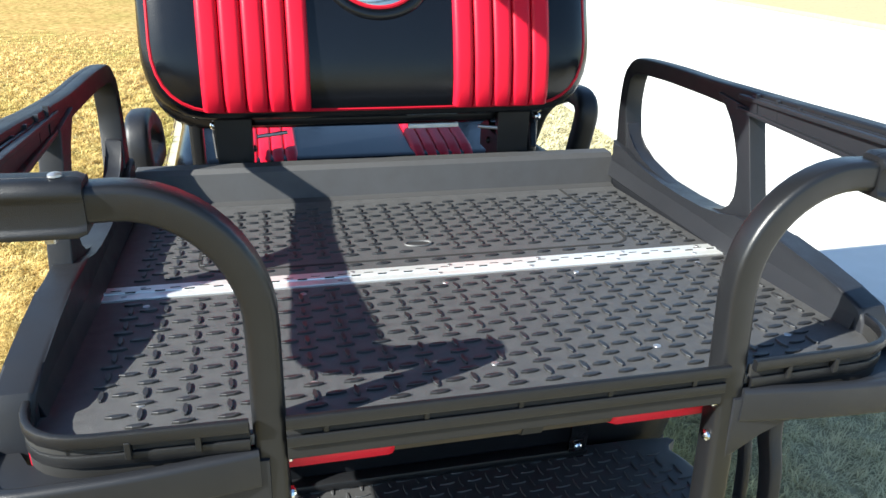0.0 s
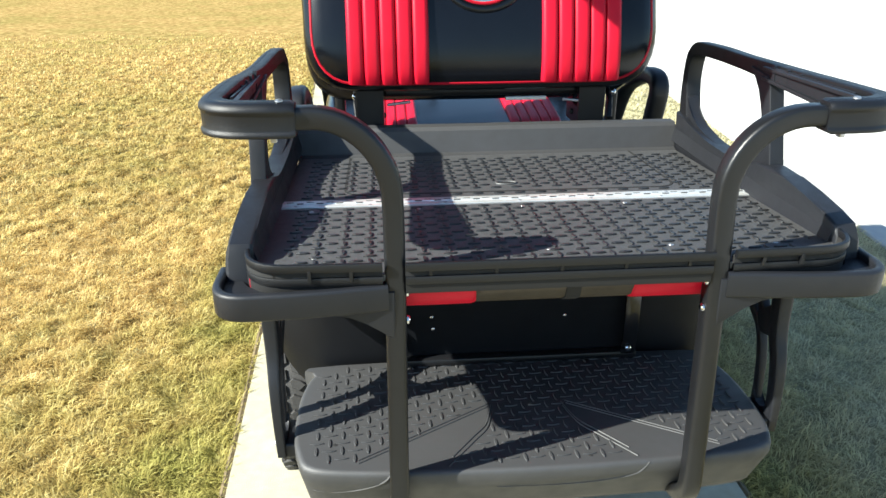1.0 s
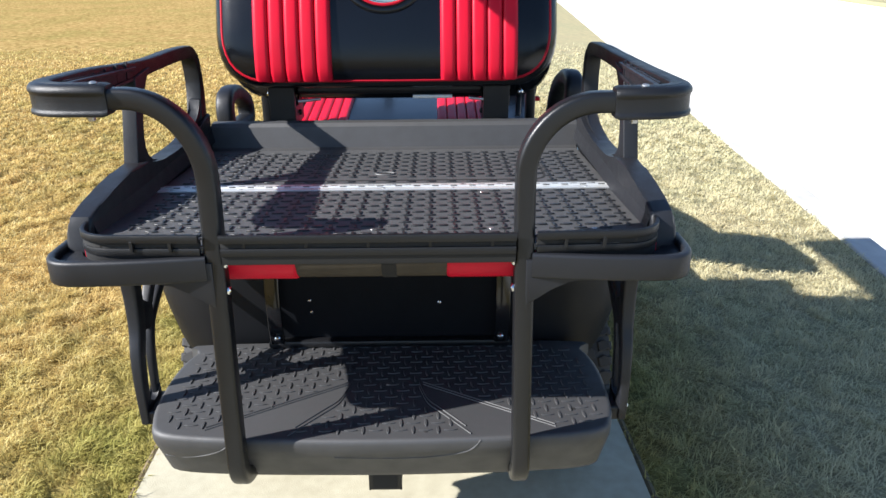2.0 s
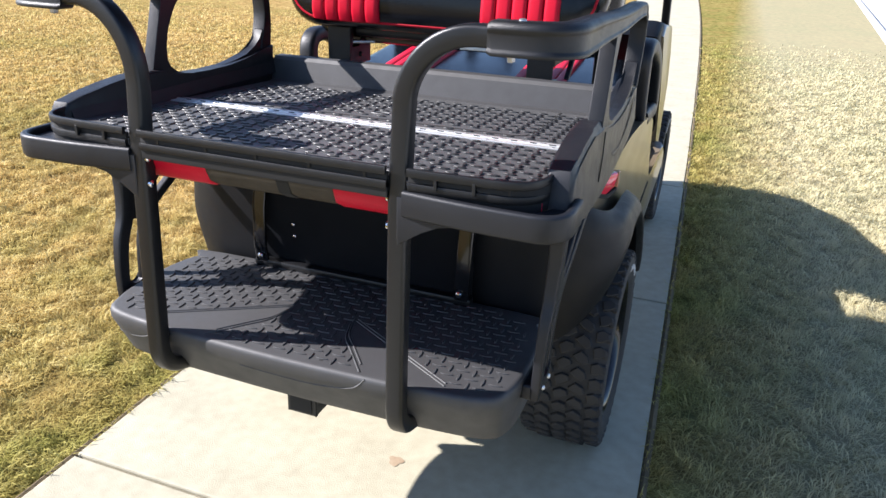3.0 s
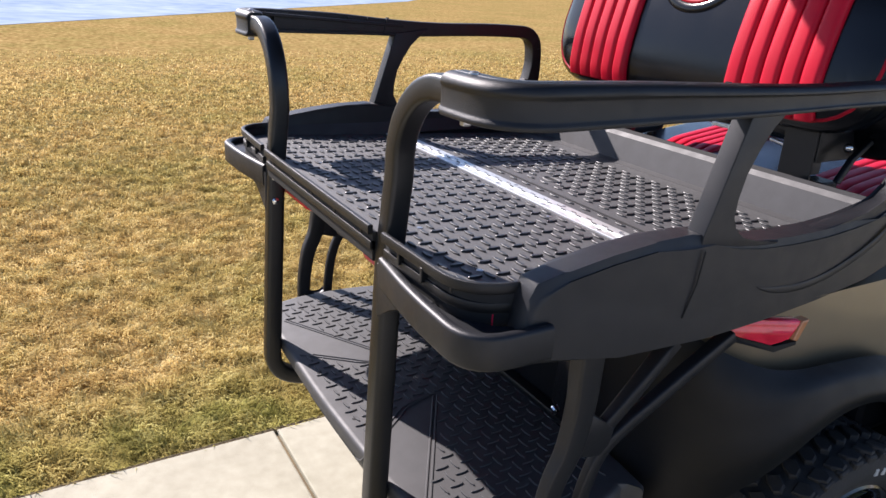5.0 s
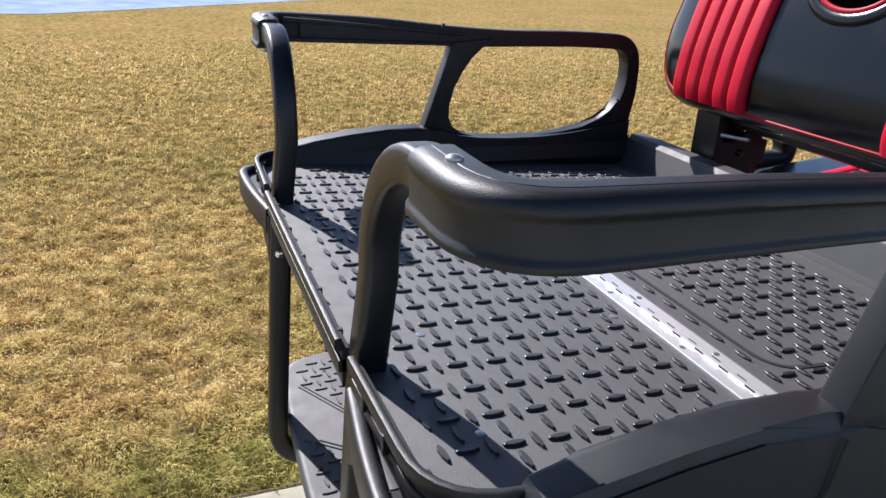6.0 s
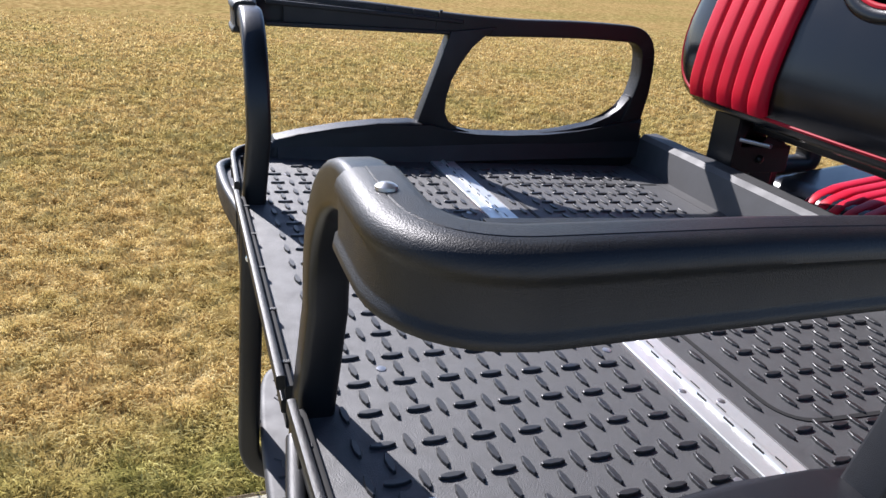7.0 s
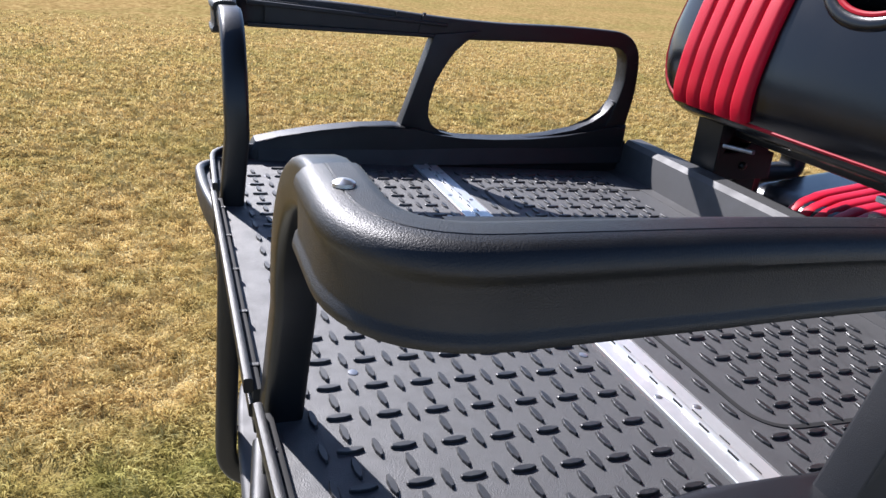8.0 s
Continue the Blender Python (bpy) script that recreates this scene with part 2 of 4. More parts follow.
def rounded(w, h, r, steps=3):
    """A rounded rectangle round the origin, as 2D points."""
    out = []
    for cx, cy, a0 in ((w / 2 - r, h / 2 - r, 0), (-w / 2 + r, h / 2 - r, 90), (-w / 2 + r, -h / 2 + r, 180), (w / 2 - r, -h / 2 + r, 270)):
        for k in range(steps + 1):
            a = radians(a0 + 90 * k / steps)
            out.append((cx + r * math.cos(a), cy + r * math.sin(a)))
    return out


def sweep(line, section, up=(0, 0, 1), scales=None, closed=False, cap=True):
    """Carries a 2D section (across, upwards) along a line."""
    bm = bmesh.new()
    rings = []
    k = len(line)
    side = None
    for i, p in enumerate(line):
        a = line[(i - 1) % k] if closed or i else line[0]
        b = line[(i + 1) % k] if closed or i + 1 < k else line[-1]
        d = (Vector(b) - Vector(a)).normalized()
        if side is None:
            side = d.cross(Vector(up)).normalized()
        else:
            side = (side - d * side.dot(d)).normalized()
        top = side.cross(d).normalized()
        sw, sh = scales[i] if scales else (1, 1)
        rings.append([bm.verts.new(Vector(p) + side * (u * sw) + top * (v * sh)) for u, v in section])
    m = len(section)
    for i in range(k if closed else k - 1):
        r0, r1 = rings[i], rings[(i + 1) % k]
        for j in range(m):
            bm.faces.new((r0[j], r0[(j + 1) % m], r1[(j + 1) % m], r1[j]))
    if cap and not closed:
        bm.faces.new(rings[0][::-1])
        bm.faces.new(rings[-1])
    return bm


def ring(radius, steps=10):
    return [(radius * math.cos(2 * math.pi * k / steps), radius * math.sin(2 * math.pi * k / steps)) for k in range(steps)]


def merge(bm, other):
    """Adds another bmesh to this one."""
    me = bpy.data.meshes.new("scratch")
    other.to_mesh(me)
    other.free()
    bm.from_mesh(me)
    bpy.data.meshes.remove(me)
    return bm


def revolve(profile, steps=48, axis="x"):
    """Turns a profile of (along, radius) points round the axis."""
    bm = bmesh.new()
    rings = []
    for k in range(steps):
        a = 2 * math.pi * k / steps
        c, s = math.cos(a), math.sin(a)
        rings.append([bm.verts.new((u, r * c, r * s) if axis == "x" else (r * c, r * s, u)) for u, r in profile])
    for k in range(steps):
        r0, r1 = rings[k], rings[(k + 1) % steps]
        for j in range(len(profile) - 1):
            bm.faces.new((r0[j], r0[j + 1], r1[j + 1], r1[j]))
    return bm


def dome(x, y, z, r, h, axis="z", sign=1):
    """A button head."""
    bm = revolve([(0, r), (h * 0.5, r * 0.95), (h * 0.85, r * 0.6), (h, 0.0001)], 14, "z")
    turn = {"z": Matrix(), "x": Matrix.Rotation(radians(90 * sign), 4, "Y"), "y": Matrix.Rotation(radians(-90 * sign), 4, "X")}[axis]
    bm.transform(Matrix.Translation((x, y, z)) @ turn)
    return bm


def inside(poly, x, y):
    hit = False
    for i in range(len(poly)):
        (x0, y0), (x1, y1) = poly[i], poly[i - 1]
        if (y0 > y) != (y1 > y) and x < (x1 - x0) * (y - y0) / (y1 - y0) + x0:
            hit = not hit
    return hit


LUG_OUTLINE = ((-0.5, 0.17), (-0.2, 0.5), (0.2, 0.5), (0.5, 0.17), (0.5, -0.17), (0.2, -0.5), (-0.2, -0.5), (-0.5, -0.17))


def lugs(x0, x1, y0, y1, z, pitch, pitch_y, keep, length=0.0225, width=0.0066, height=0.0030, full=False):
    """Raised blunt bars of a tread plate with flat tops: crossways in turn, every fourth place bare unless full."""
    verts, faces = [], []
    ni, nj = int((x1 - x0) / pitch), int((y1 - y0) / pitch_y)
    for i in range(ni + 1):
        for j in range(nj + 1):
            x, y = x0 + i * pitch, y0 + j * pitch_y
            if not keep(x, y) or (i % 2 and j % 2 and not full):
                continue
            along = (i + j) % 2
            ang = radians(4) if along else radians(94)
            c, s = math.cos(ang), math.sin(ang)
            ln = length * (1.06 if along else 1.0)
            b = len(verts)
            for grow, up in ((1.0, 0.0), (0.90, 0.80), (0.76, 1.0)):
                for u, v in LUG_OUTLINE:
                    u, v = u * ln * (0.5 + 0.5 * grow), v * width * grow
                    verts.append((x + u * c - v * s, y + u * s + v * c, z + up * height))
            for k in (b, b + 8):
                for q in range(8):
                    faces.append((k + q, k + q + 8, k + (q + 1) % 8 + 8, k + (q + 1) % 8))
            faces.append(tuple(b + 16 + q for q in range(7, -1, -1)))
    me = bpy.data.meshes.new("lugs")
    me.from_pydata(verts, [], faces)
    bm = bmesh.new()
    bm.from_mesh(me)
    bpy.data.meshes.remove(me)
    return bm


# ---- ground, pavement, road ----
def bend(y):
    """How far the pavement wanders sideways."""
    return -0.028 * y - 0.0010 * y * abs(y)


WALK_L, WALK_R = -0.744, 0.724


def kerb_x(y):
    return 2.08 + 0.074 * y


ground = bmesh.new()
ys = [-400, -60, -20, -6, -3, 0, 3, 6, 12, 25, 60, 400]
prev = None
for y in ys:
    k = kerb_x(max(-25, min(60, y))) + 0.07
    rowv = [ground.verts.new(c) for c in ((-500, y, -0.02), (-60, y, -0.02), (-8, y, -0.02), (k, y, -0.02), (k, y, -0.17), (k + 9, y, -0.17), (k + 9.01, y, -0.03), (500, y, -0.03))]
    if prev:
        for i in range(7):
            ground.faces.new((prev[i], prev[i + 1], rowv[i + 1], rowv[i]))
    prev = rowv
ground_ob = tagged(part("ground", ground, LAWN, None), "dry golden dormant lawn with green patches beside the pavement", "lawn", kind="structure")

pavement = tagged(new("pavement"), "pale concrete pavement of large slabs with tooled joints", "pavement", kind="structure")
JOINT0, SLAB = 0.150, 1.640
for i in range(-3, 16):
    y0, y1 = JOINT0 + SLAB * i + 0.005, JOINT0 + SLAB * (i + 1) - 0.005
    side_l, side_r = [], []
    for s in range(4):
        y = y0 + (y1 - y0) * s / 3
        side_l.append((WALK_L + bend(y), y))
        side_r.append((WALK_R + bend(y), y))
    part("slab", prism(side_r + side_l[::-1], -0.12, 0.0, "z", 0.006, 2), CONCRETE, pavement)
edge = bmesh.new()
for sgn, base in ((-1, WALK_L), (1, WALK_R)):
    line = []
    for i in range(60):
        y = -4.5 + i * 0.5
        line.append(Vector((base + sgn * 0.012 + bend(y), y, -0.013)))
    merge(edge, sweep(line, [(-0.010, -0.02), (0.010, -0.02), (0.011, 0.006), (0, 0.011), (-0.009, 0.005)]))
part("edge_soil", edge, SOIL, pavement, "dark bare soil along the slab edge")
joint_bed = bmesh.new()
line = [Vector((-0.03 + bend(-4.5 + i), -4.5 + i, -0.045)) for i in range(30)]
merge(joint_bed, sweep(line, [(-0.72, -0.03), (0.72, -0.03), (0.72, 0.03), (-0.72, 0.03)]))
part("joint_bed", joint_bed, SOIL, pavement)
stain = bmesh.new()
bmesh.ops.create_circle(stain, cap_ends=True, segments=24, radius=0.020)
for v in stain.verts:
    a = math.atan2(v.co.y, v.co.x)
    v.co *= 1 + 0.18 * math.sin(3 * a) + 0.1 * math.sin(5 * a + 1)
    v.co += Vector((0.067, 0.468, 0.0015))
part("stain", stain, STAIN, pavement, "small rust-brown spot")

kerb = tagged(new("kerb"), "grey concrete kerb along the street", "kerb", kind="structure")
for i in range(-4, 16):
    y0, y1 = i * 3.0 + 0.006, i * 3.0 + 2.994
    x0, x1 = kerb_x(y0), kerb_x(y1)
    part("kerb_stone", prism([(x0, y0), (x0 + 0.16, y0), (x1 + 0.16, y1), (x1, y1)], -0.25, -0.004, "z", 0.015, 3), KERB, kerb)
road = bmesh.new()
prev = None
for i in range(-10, 46):
    y = i * 2.0
    rowv = [road.verts.new((kerb_x(y) + dx, y, z)) for dx, z in ((0.10, -0.135), (0.6, -0.12), (4.0, -0.07), (7.4, -0.12), (9.0, -0.135))]
    if prev:
        for k in range(4):
            road.faces.new((prev[k], prev[k + 1], rowv[k + 1], rowv[k]))
    prev = rowv
tagged(part("road", road, ROADMAT, None, smooth=True), "bright pale concrete street surface", "road", kind="structure")

water = prism([(-14.6, -2.0), (-34, 17.5), (-300, 200), (-300, -150), (-40, -60), (-13, -12)], -0.10, -0.012, "z")
tagged(part("water", water, WATERMAT, None), "blue rippled lake beyond the lawn", "lake", kind="structure")


def away(x, y):
    """Distance of lawn points from the part beside the cart."""
    return np.hypot(np.maximum(-2.0 - x, 0), np.maximum(y - 2.5, 0))


def drifts(x, y, seed, wave, count=9):
    """Soft uneven field between about -1 and 1, from waves in all directions."""
    rng = np.random.default_rng(seed)
    out = np.zeros(len(x))
    for _ in range(count):
        a, f = rng.uniform(0, 2 * np.pi), 2 * np.pi / (wave * rng.uniform(0.5, 1.8))
        u = x * np.cos(a) + y * np.sin(a)
        w = y * np.cos(a) - x * np.sin(a)
        out += np.sin(f * u + rng.uniform(0, 6.28) + 1.6 * np.sin(0.43 * f * w + rng.uniform(0, 6.28)))
    return out / count ** 0.5


def grass_patch(name, count, area, keep, size, seed, label):
    """Many single bent blades in one mesh, in tufts that lie the same way."""
    rng = np.random.default_rng(seed)
    x0, x1, y0, y1 = area
    px, py = rng.uniform(x0, x1, count), rng.uniform(y0, y1, count)
    d = away(px, py)
    tuft = drifts(px, py, seed + 1, 0.16)
    thick = np.clip(0.80 + 0.20 * tuft, 0.45, 1.0) * np.clip((y1 - 0.2 - np.maximum(-px, py)) / 5.5, 0, 1) * np.clip((py - y0) / 1.6, 0, 1)
    ok = keep(px, py) & (rng.uniform(0, 1, count) < thick / (1 + (d / 2.4) ** 2))
    px, py, d, tuft = px[ok], py[ok], d[ok], tuft[ok]
    k = len(px)
    ln = size * rng.uniform(0.45, 1.35, k) * np.clip(0.92 + 0.20 * tuft, 0.5, 1.5)
    wd = rng.uniform(0.0011, 0.0021, k) * (1 + 0.5 * d)
    head = 2.2 * drifts(px, py, seed + 2, 0.22) + rng.normal(0, 1.1, k)
    lean = rng.uniform(0.65, 1.50, k)
    dx, dy = np.cos(head), np.sin(head)
    sx, sy = -dy * wd, dx * wd
    out = ln * np.sin(lean)
    up = ln * np.cos(lean)
    z0 = np.full(k, -0.024)
    v = np.empty((k, 4, 3))
    v[:, 0] = np.stack([px, py, z0], 1)
    v[:, 1] = np.stack([px + dx * out * 0.38 + sx, py + dy * out * 0.38 + sy, z0 + up * 0.70 + 0.003], 1)
    v[:, 2] = np.stack([px + dx * out, py + dy * out, z0 + up * 0.92], 1)
    v[:, 3] = np.stack([px + dx * out * 0.38 - sx, py + dy * out * 0.38 - sy, z0 + up * 0.70 + 0.003], 1)
    base = np.arange(k)[:, None] * 4
    tri = np.concatenate([base + [0, 1, 3], base + [3, 1, 2]], 1).reshape(-1)
    me = bpy.data.meshes.new(name)
    me.vertices.add(k * 4)
    me.vertices.foreach_set("co", v.reshape(-1))
    me.loops.add(k * 6)
    me.loops.foreach_set("vertex_index", tri)
    me.polygons.add(k * 2)
    me.polygons.foreach_set("loop_start", np.arange(k * 2) * 3)
    me.update(calc_edges=True)
    me.materials.append(BLADE)
    return tagged(new(name, me), label, "grass", kind="stuff")


def np_bend(y):
    return -0.028 * y - 0.0010 * y * np.abs(y)


grass_patch("lawn_grass", 4700000, (-12.0, -0.70, -3.6, 12.0), lambda x, y: x < WALK_L + np_bend(y) - 0.004, 0.050, 3, "dry straw-coloured lawn blades with some green")
grass_patch("verge_grass", 960000, (-0.2, 2.9, -3.4, 12.0), lambda x, y: (x > WALK_R + np_bend(y) + 0.004) & (x < 2.06 + 0.074 * y), 0.048, 5, "short lawn blades on the verge between pavement and kerb")


# ---- the golf cart ----
cart = tagged(new("golf_cart"), "lifted golf cart with black cargo deck and red-striped seats on pavement", "golf cart")

DECK_Z = 0.955
TUBE_X = 0.266


# cargo deck
def deck_outline(x, y0, y1, r, steps=6):
    pts = []
    for cx, cy, a0 in ((x - r, y0 + r, 270), (x - 0.004, y1 - 0.004, 0)):
        rr = r if a0 == 270 else 0.004
        for k in range(steps + 1):
            a = radians(a0 + 90 * k / steps)
            pts.append((cx + rr * math.cos(a), cy + rr * math.sin(a)))
    return pts + [(-px, py) for px, py in pts[::-1]]


deck = part("cargo_deck", prism(deck_outline(0.503, 0.013, 0.374, 0.080), DECK_Z - 0.012, DECK_Z, "z", 0.003), TREAD, cart, "black diamond-tread cargo deck")
front_plate = part("front_plate", prism([(-0.495, 0.426), (0.495, 0.426), (0.495, 0.835), (-0.495, 0.835)], DECK_Z - 0.012, DECK_Z, "z", 0.003), TREAD, deck)


# rims: a middle piece between the grab bars and two corner pieces, with a dark slot between upper and lower
def rim_lines(z, out):
    mid = [Vector((x, 0.002 + out, z)) for x in (-0.250, 0.250)]
    corner = fillet([(0.286, 0.006 + out, z), (0.503, 0.012 + out, z), (0.507, 0.155, z)], 0.085)
    return [mid] + [[Vector((k * p.x, p.y, p.z)) for p in corner] for k in (-1, 1)]


for name, z0, z1, out, mat in (("upper_rim", 0.982, 0.9965, 0.0, RAIL), ("lower_rim", 0.9575, 0.9715, 0.004, RAIL), ("slot", 0.940, 0.985, 0.008, SLOT)):
    for line in rim_lines((z0 + z1) / 2, out):
        part(name, sweep(line, rounded(0.008, z1 - z0, 0.0022, 2)), mat, deck, smooth=True)
for x in (-0.455, -0.40, -0.335, -0.21, -0.105, 0.0, 0.105, 0.21, 0.335, 0.40, 0.455):
    y = 0.010 + (0.012 if abs(x) > 0.44 else 0)
    part("rim_rib", box(x - 0.003, x + 0.003, y - 0.006, y + 0.006, 0.966, 0.986, 0.001), RAIL, deck)

part("tread_lug", lugs(-0.4435, 0.470, 0.0292, 0.362, DECK_Z, 0.02275, 0.0220, lambda x, y: y > 0.045 and not (abs(x) > 0.43 and y < 0.10)), LUG, deck)["kind"] = "stuff"
part("tread_lug", lugs(-0.4435, 0.470, 0.4252, 0.768, DECK_Z, 0.02275, 0.0220,
                       lambda x, y: y > 0.436 and not (abs(y - 0.462) < 0.011 and abs(x) < 0.37) and not (abs(abs(x) - 0.365) < 0.010) and math.hypot((x + 0.006) / 1.7, y - 0.525) > 0.024), LUG, deck)["kind"] = "stuff"
# seam of the lift-out lid, with its finger hole
lid = fillet([(-0.365, 0.80, DECK_Z), (-0.365, 0.462, DECK_Z), (0.365, 0.462, DECK_Z), (0.365, 0.80, DECK_Z)], 0.045)
part("lid_seam", sweep(lid, [(-0.0028, -0.004), (0.0028, -0.004), (0.0028, 0.0010), (-0.0028, 0.0010)]), SLOT, deck)
hole = bmesh.new()
bmesh.ops.create_circle(hole, cap_ends=True, segments=24, radius=0.011)
for v in hole.verts:
    v.co = (-0.006 + v.co.x * 1.9, 0.525 + v.co.y, DECK_Z + 0.0008)
part("finger_hole", hole, SLOT, deck)
part("finger_rim", sweep([Vector((-0.006 + 0.023 * math.cos(a), 0.525 + 0.0125 * math.sin(a), DECK_Z + 0.001)) for a in (2 * math.pi * k / 24 for k in range(24))], ring(0.0022, 6), closed=True), TREAD, deck, smooth=True)

# piano hinge
hinge = part("hinge", prism([(-0.492, 0.377), (0.490, 0.377), (0.490, 0.424), (-0.492, 0.424)], DECK_Z - 0.006, DECK_Z + 0.0025, "z", 0.001), STEEL, cart, "bright steel piano hinge across the deck")
part("knuckle", prism([(0.3960, 0.001), (0.3975, 0.0042), (0.4010, 0.0052), (0.4045, 0.0042), (0.4060, 0.001)], -0.490, 0.488, "x"), STEEL, hinge, smooth=True)
hinge.children[0].location.z = DECK_Z
slots = bmesh.new()
for i in range(48):
    x, y = -0.480 + i * 0.0202, 0.3970 if i % 2 else 0.4042
    merge(slots, box(x, x + 0.0140, y, y + 0.0008, DECK_Z + 0.003, DECK_Z + 0.0052))
part("knuckle_gap", slots, SLOT, hinge)["kind"] = "stuff"
for i, x in enumerate((-0.46, -0.31, -0.155, 0.0, 0.15, 0.30, 0.44)):
    part("rivet", dome(x, 0.386, DECK_Z + 0.0025, 0.0040, 0.0012), SCREW, hinge, smooth=True)
    part("rivet", dome(x + 0.022, 0.4155, DECK_Z + 0.0025, 0.0040, 0.0012), SCREW, hinge, smooth=True)
for x, y in ((0.426, 0.353), (0.212, 0.352), (0.0, 0.352), (-0.212, 0.352), (-0.426, 0.352), (0.215, 0.101), (0.40, 0.094), (0.0, 0.10), (-0.215, 0.10), (-0.40, 0.094), (-0.425, 0.812), (0.425, 0.812), (0.0, 0.812)):
    part("screw", dome(x, y, DECK_Z + 0.0003, 0.0050, 0.0009), SCREW, deck, smooth=True)

# front wall of the deck
part("front_wall", prism([(0.820, 0.922), (0.838, 0.994), (0.846, 1.003), (0.876, 1.004), (0.884, 0.997), (0.884, 0.88), (0.830, 0.88)], -0.50, 0.50, "x", 0.003), STEP, deck)
part("deck_fillet", prism([(0.805, 0.9555), (0.838, 0.962), (0.838, 0.944), (0.805, 0.944)], -0.495, 0.495, "x"), STEP, deck)
part("deck_pan", prism([(-0.48, 0.05), (0.48, 0.05), (0.48, 0.84), (-0.48, 0.84)], 0.908, 0.9135, "z"), DARK, deck)

# the deck slopes down a little towards the front
for ob in (deck, *deck.children, hinge, *hinge.children):
    if not ob.name.startswith(("upper_rim", "lower_rim", "rim_rib", "front_wall", "slot")):
        for v in ob.data.vertices:
            v.co.z += 0.045 * (0.40 - v.co.y)


# moulded sides with arm loops
def side(s):
    top = [(0.075, 0.985), (0.086, 1.003), (0.13, 1.012), (0.20, 1.023), (0.27, 1.030), (0.335, 1.032), (0.375, 1.026), (0.42, 1.014), (0.47, 1.007), (0.54, 1.004), (0.62, 1.005), (0.69, 1.011), (0.745, 1.020), (0.795, 1.029), (0.835, 1.034)]
    outline = [(0.062, 0.905)] + top + [(0.838, 0.932), (0.74, 0.908), (0.62, 0.892), (0.50, 0.881), (0.38, 0.876), (0.22, 0.882)]
    bm = prism(outline, 0.500, 0.545, "x", 0.007, 3)
    for v in bm.verts:
        if v.co.x > 0.541 and v.co.z > 0.965:
            v.co.z -= 0.011
        v.co.x = (v.co.x - 0.006 * max(0, v.co.z - 0.95) / 0.08) * s
    panel = part("side_panel", bm, PLASTIC, cart, "black moulded side panel with arm loop", smooth=True)
    # chamfer running down to the deck
    bm = prism([(0.495, 0.955), (0.488, 0.957), (0.500, 1.0), (0.508, 1.0), (0.508, 0.93)], 0.09, 0.84, "y", 0.001)
    for v in bm.verts:
        v.co.x *= s
    part("inner_chamfer", bm, PLASTIC, panel)
    # swooping crease on the outer face
    ln = [Vector((s * 0.5445, y, z)) for y, z in ((0.475, 0.938), (0.51, 0.928), (0.57, 0.923), (0.63, 0.930), (0.69, 0.948), (0.74, 0.970), (0.78, 0.995))]
    part("crease", sweep(smooth_line(ln, 4), [(0.006 * u, 0.0010 * v) for u, v in ring(1.0, 10)], up=(s, 0, 0), scales=[(min(1.0, 0.1 + k / 6), min(1.0, 0.1 + k / 6)) for k in range(25)]), PLASTIC, panel, smooth=True)
    part("seam", sweep([Vector((s * 0.5440, 0.352, 1.010)), Vector((s * 0.5450, 0.345, 0.965)), Vector((s * 0.5450, 0.328, 0.918))], ring(0.0014, 5)), SLOT, panel)
    # arm: inward rear corner, straight rail, front loop down to the panel
    up = 0.013 if s < 0 else 0.0
    rx = 0.534 if s < 0 else 0.523
    pts = fillet([(0.404, 0.034, 1.207 + up), (rx, 0.034, 1.208 + up), (rx, 0.26, 1.206 + up * 0.8), (0.532, 0.46, 1.204), (0.529, 0.70, 1.206), (0.526, 0.826, 1.200), (0.524, 0.836, 1.115), (0.522, 0.812, 1.020)], [0.112, 0.05, 0.1, 0.1, 0.085, 0.06], 10)
    pts = [Vector((s * p.x, p.y, p.z)) for p in pts]
    sc = []
    for p in pts:
        u = max(0.0, min(1.0, (p.y - 0.15) / 0.40))
        w, h = 0.66 - 0.06 * u, 0.90 - 0.34 * u
        if p.z < 1.185 and p.y > 0.7:
            w, h = 0.66, 0.54 + 0.30 * max(0, (1.12 - p.z) / 0.1)
        sc.append((w, h))
    pts.insert(1, pts[0].lerp(pts[1], 0.12))
    sc[0:1] = [(0.58, 0.80), (0.66, 0.90)]
    # a channel section: rolled top, waist, and a lip along the foot
    sec = [(0.0262, -0.0160), (0.0272, -0.0190), (0.0302, -0.0212), (0.0310, -0.0245), (0.0300, -0.0275), (0.0270, -0.0288), (-0.022, -0.0288), (-0.0272, -0.0265), (-0.028, -0.022), (-0.028, -0.016), (-0.028, 0.015), (-0.028, 0.020), (-0.0265, 0.0252), (-0.022, 0.0275), (-0.016, 0.0280), (0.0030, 0.0280), (0.0040, 0.0272), (0.0050, 0.0278), (0.0150, 0.0272), (0.0225, 0.0250), (0.0282, 0.0205), (0.0302, 0.0160), (0.0300, 0.0125), (0.0272, 0.0100), (0.0264, 0.0060)]
    sec = [(u * s, v) for u, v in sec]
    rail = part("arm_rail", sweep(pts, sec, scales=sc), RAIL, panel, "black moulded arm rail", smooth=True)
    # open inner side of the rail with its ribs
    def inner(points, x0, x1, bevel=0.0):
        """A slab on the inner side of the rail, which leans inwards to the rear."""
        bm = prism(points, s * (x0 + rx - 0.534), s * (x1 + rx - 0.534), "x", bevel)
        for v in bm.verts:
            v.co.x -= s * 0.35 * max(0.0, 0.13 - v.co.y)
        return bm

    part("rail_recess", inner([(0.105, 1.188 + up), (0.105, 1.226 + up), (0.40, 1.219), (0.40, 1.192)], 0.5145, 0.5180), PLASTIC, rail)
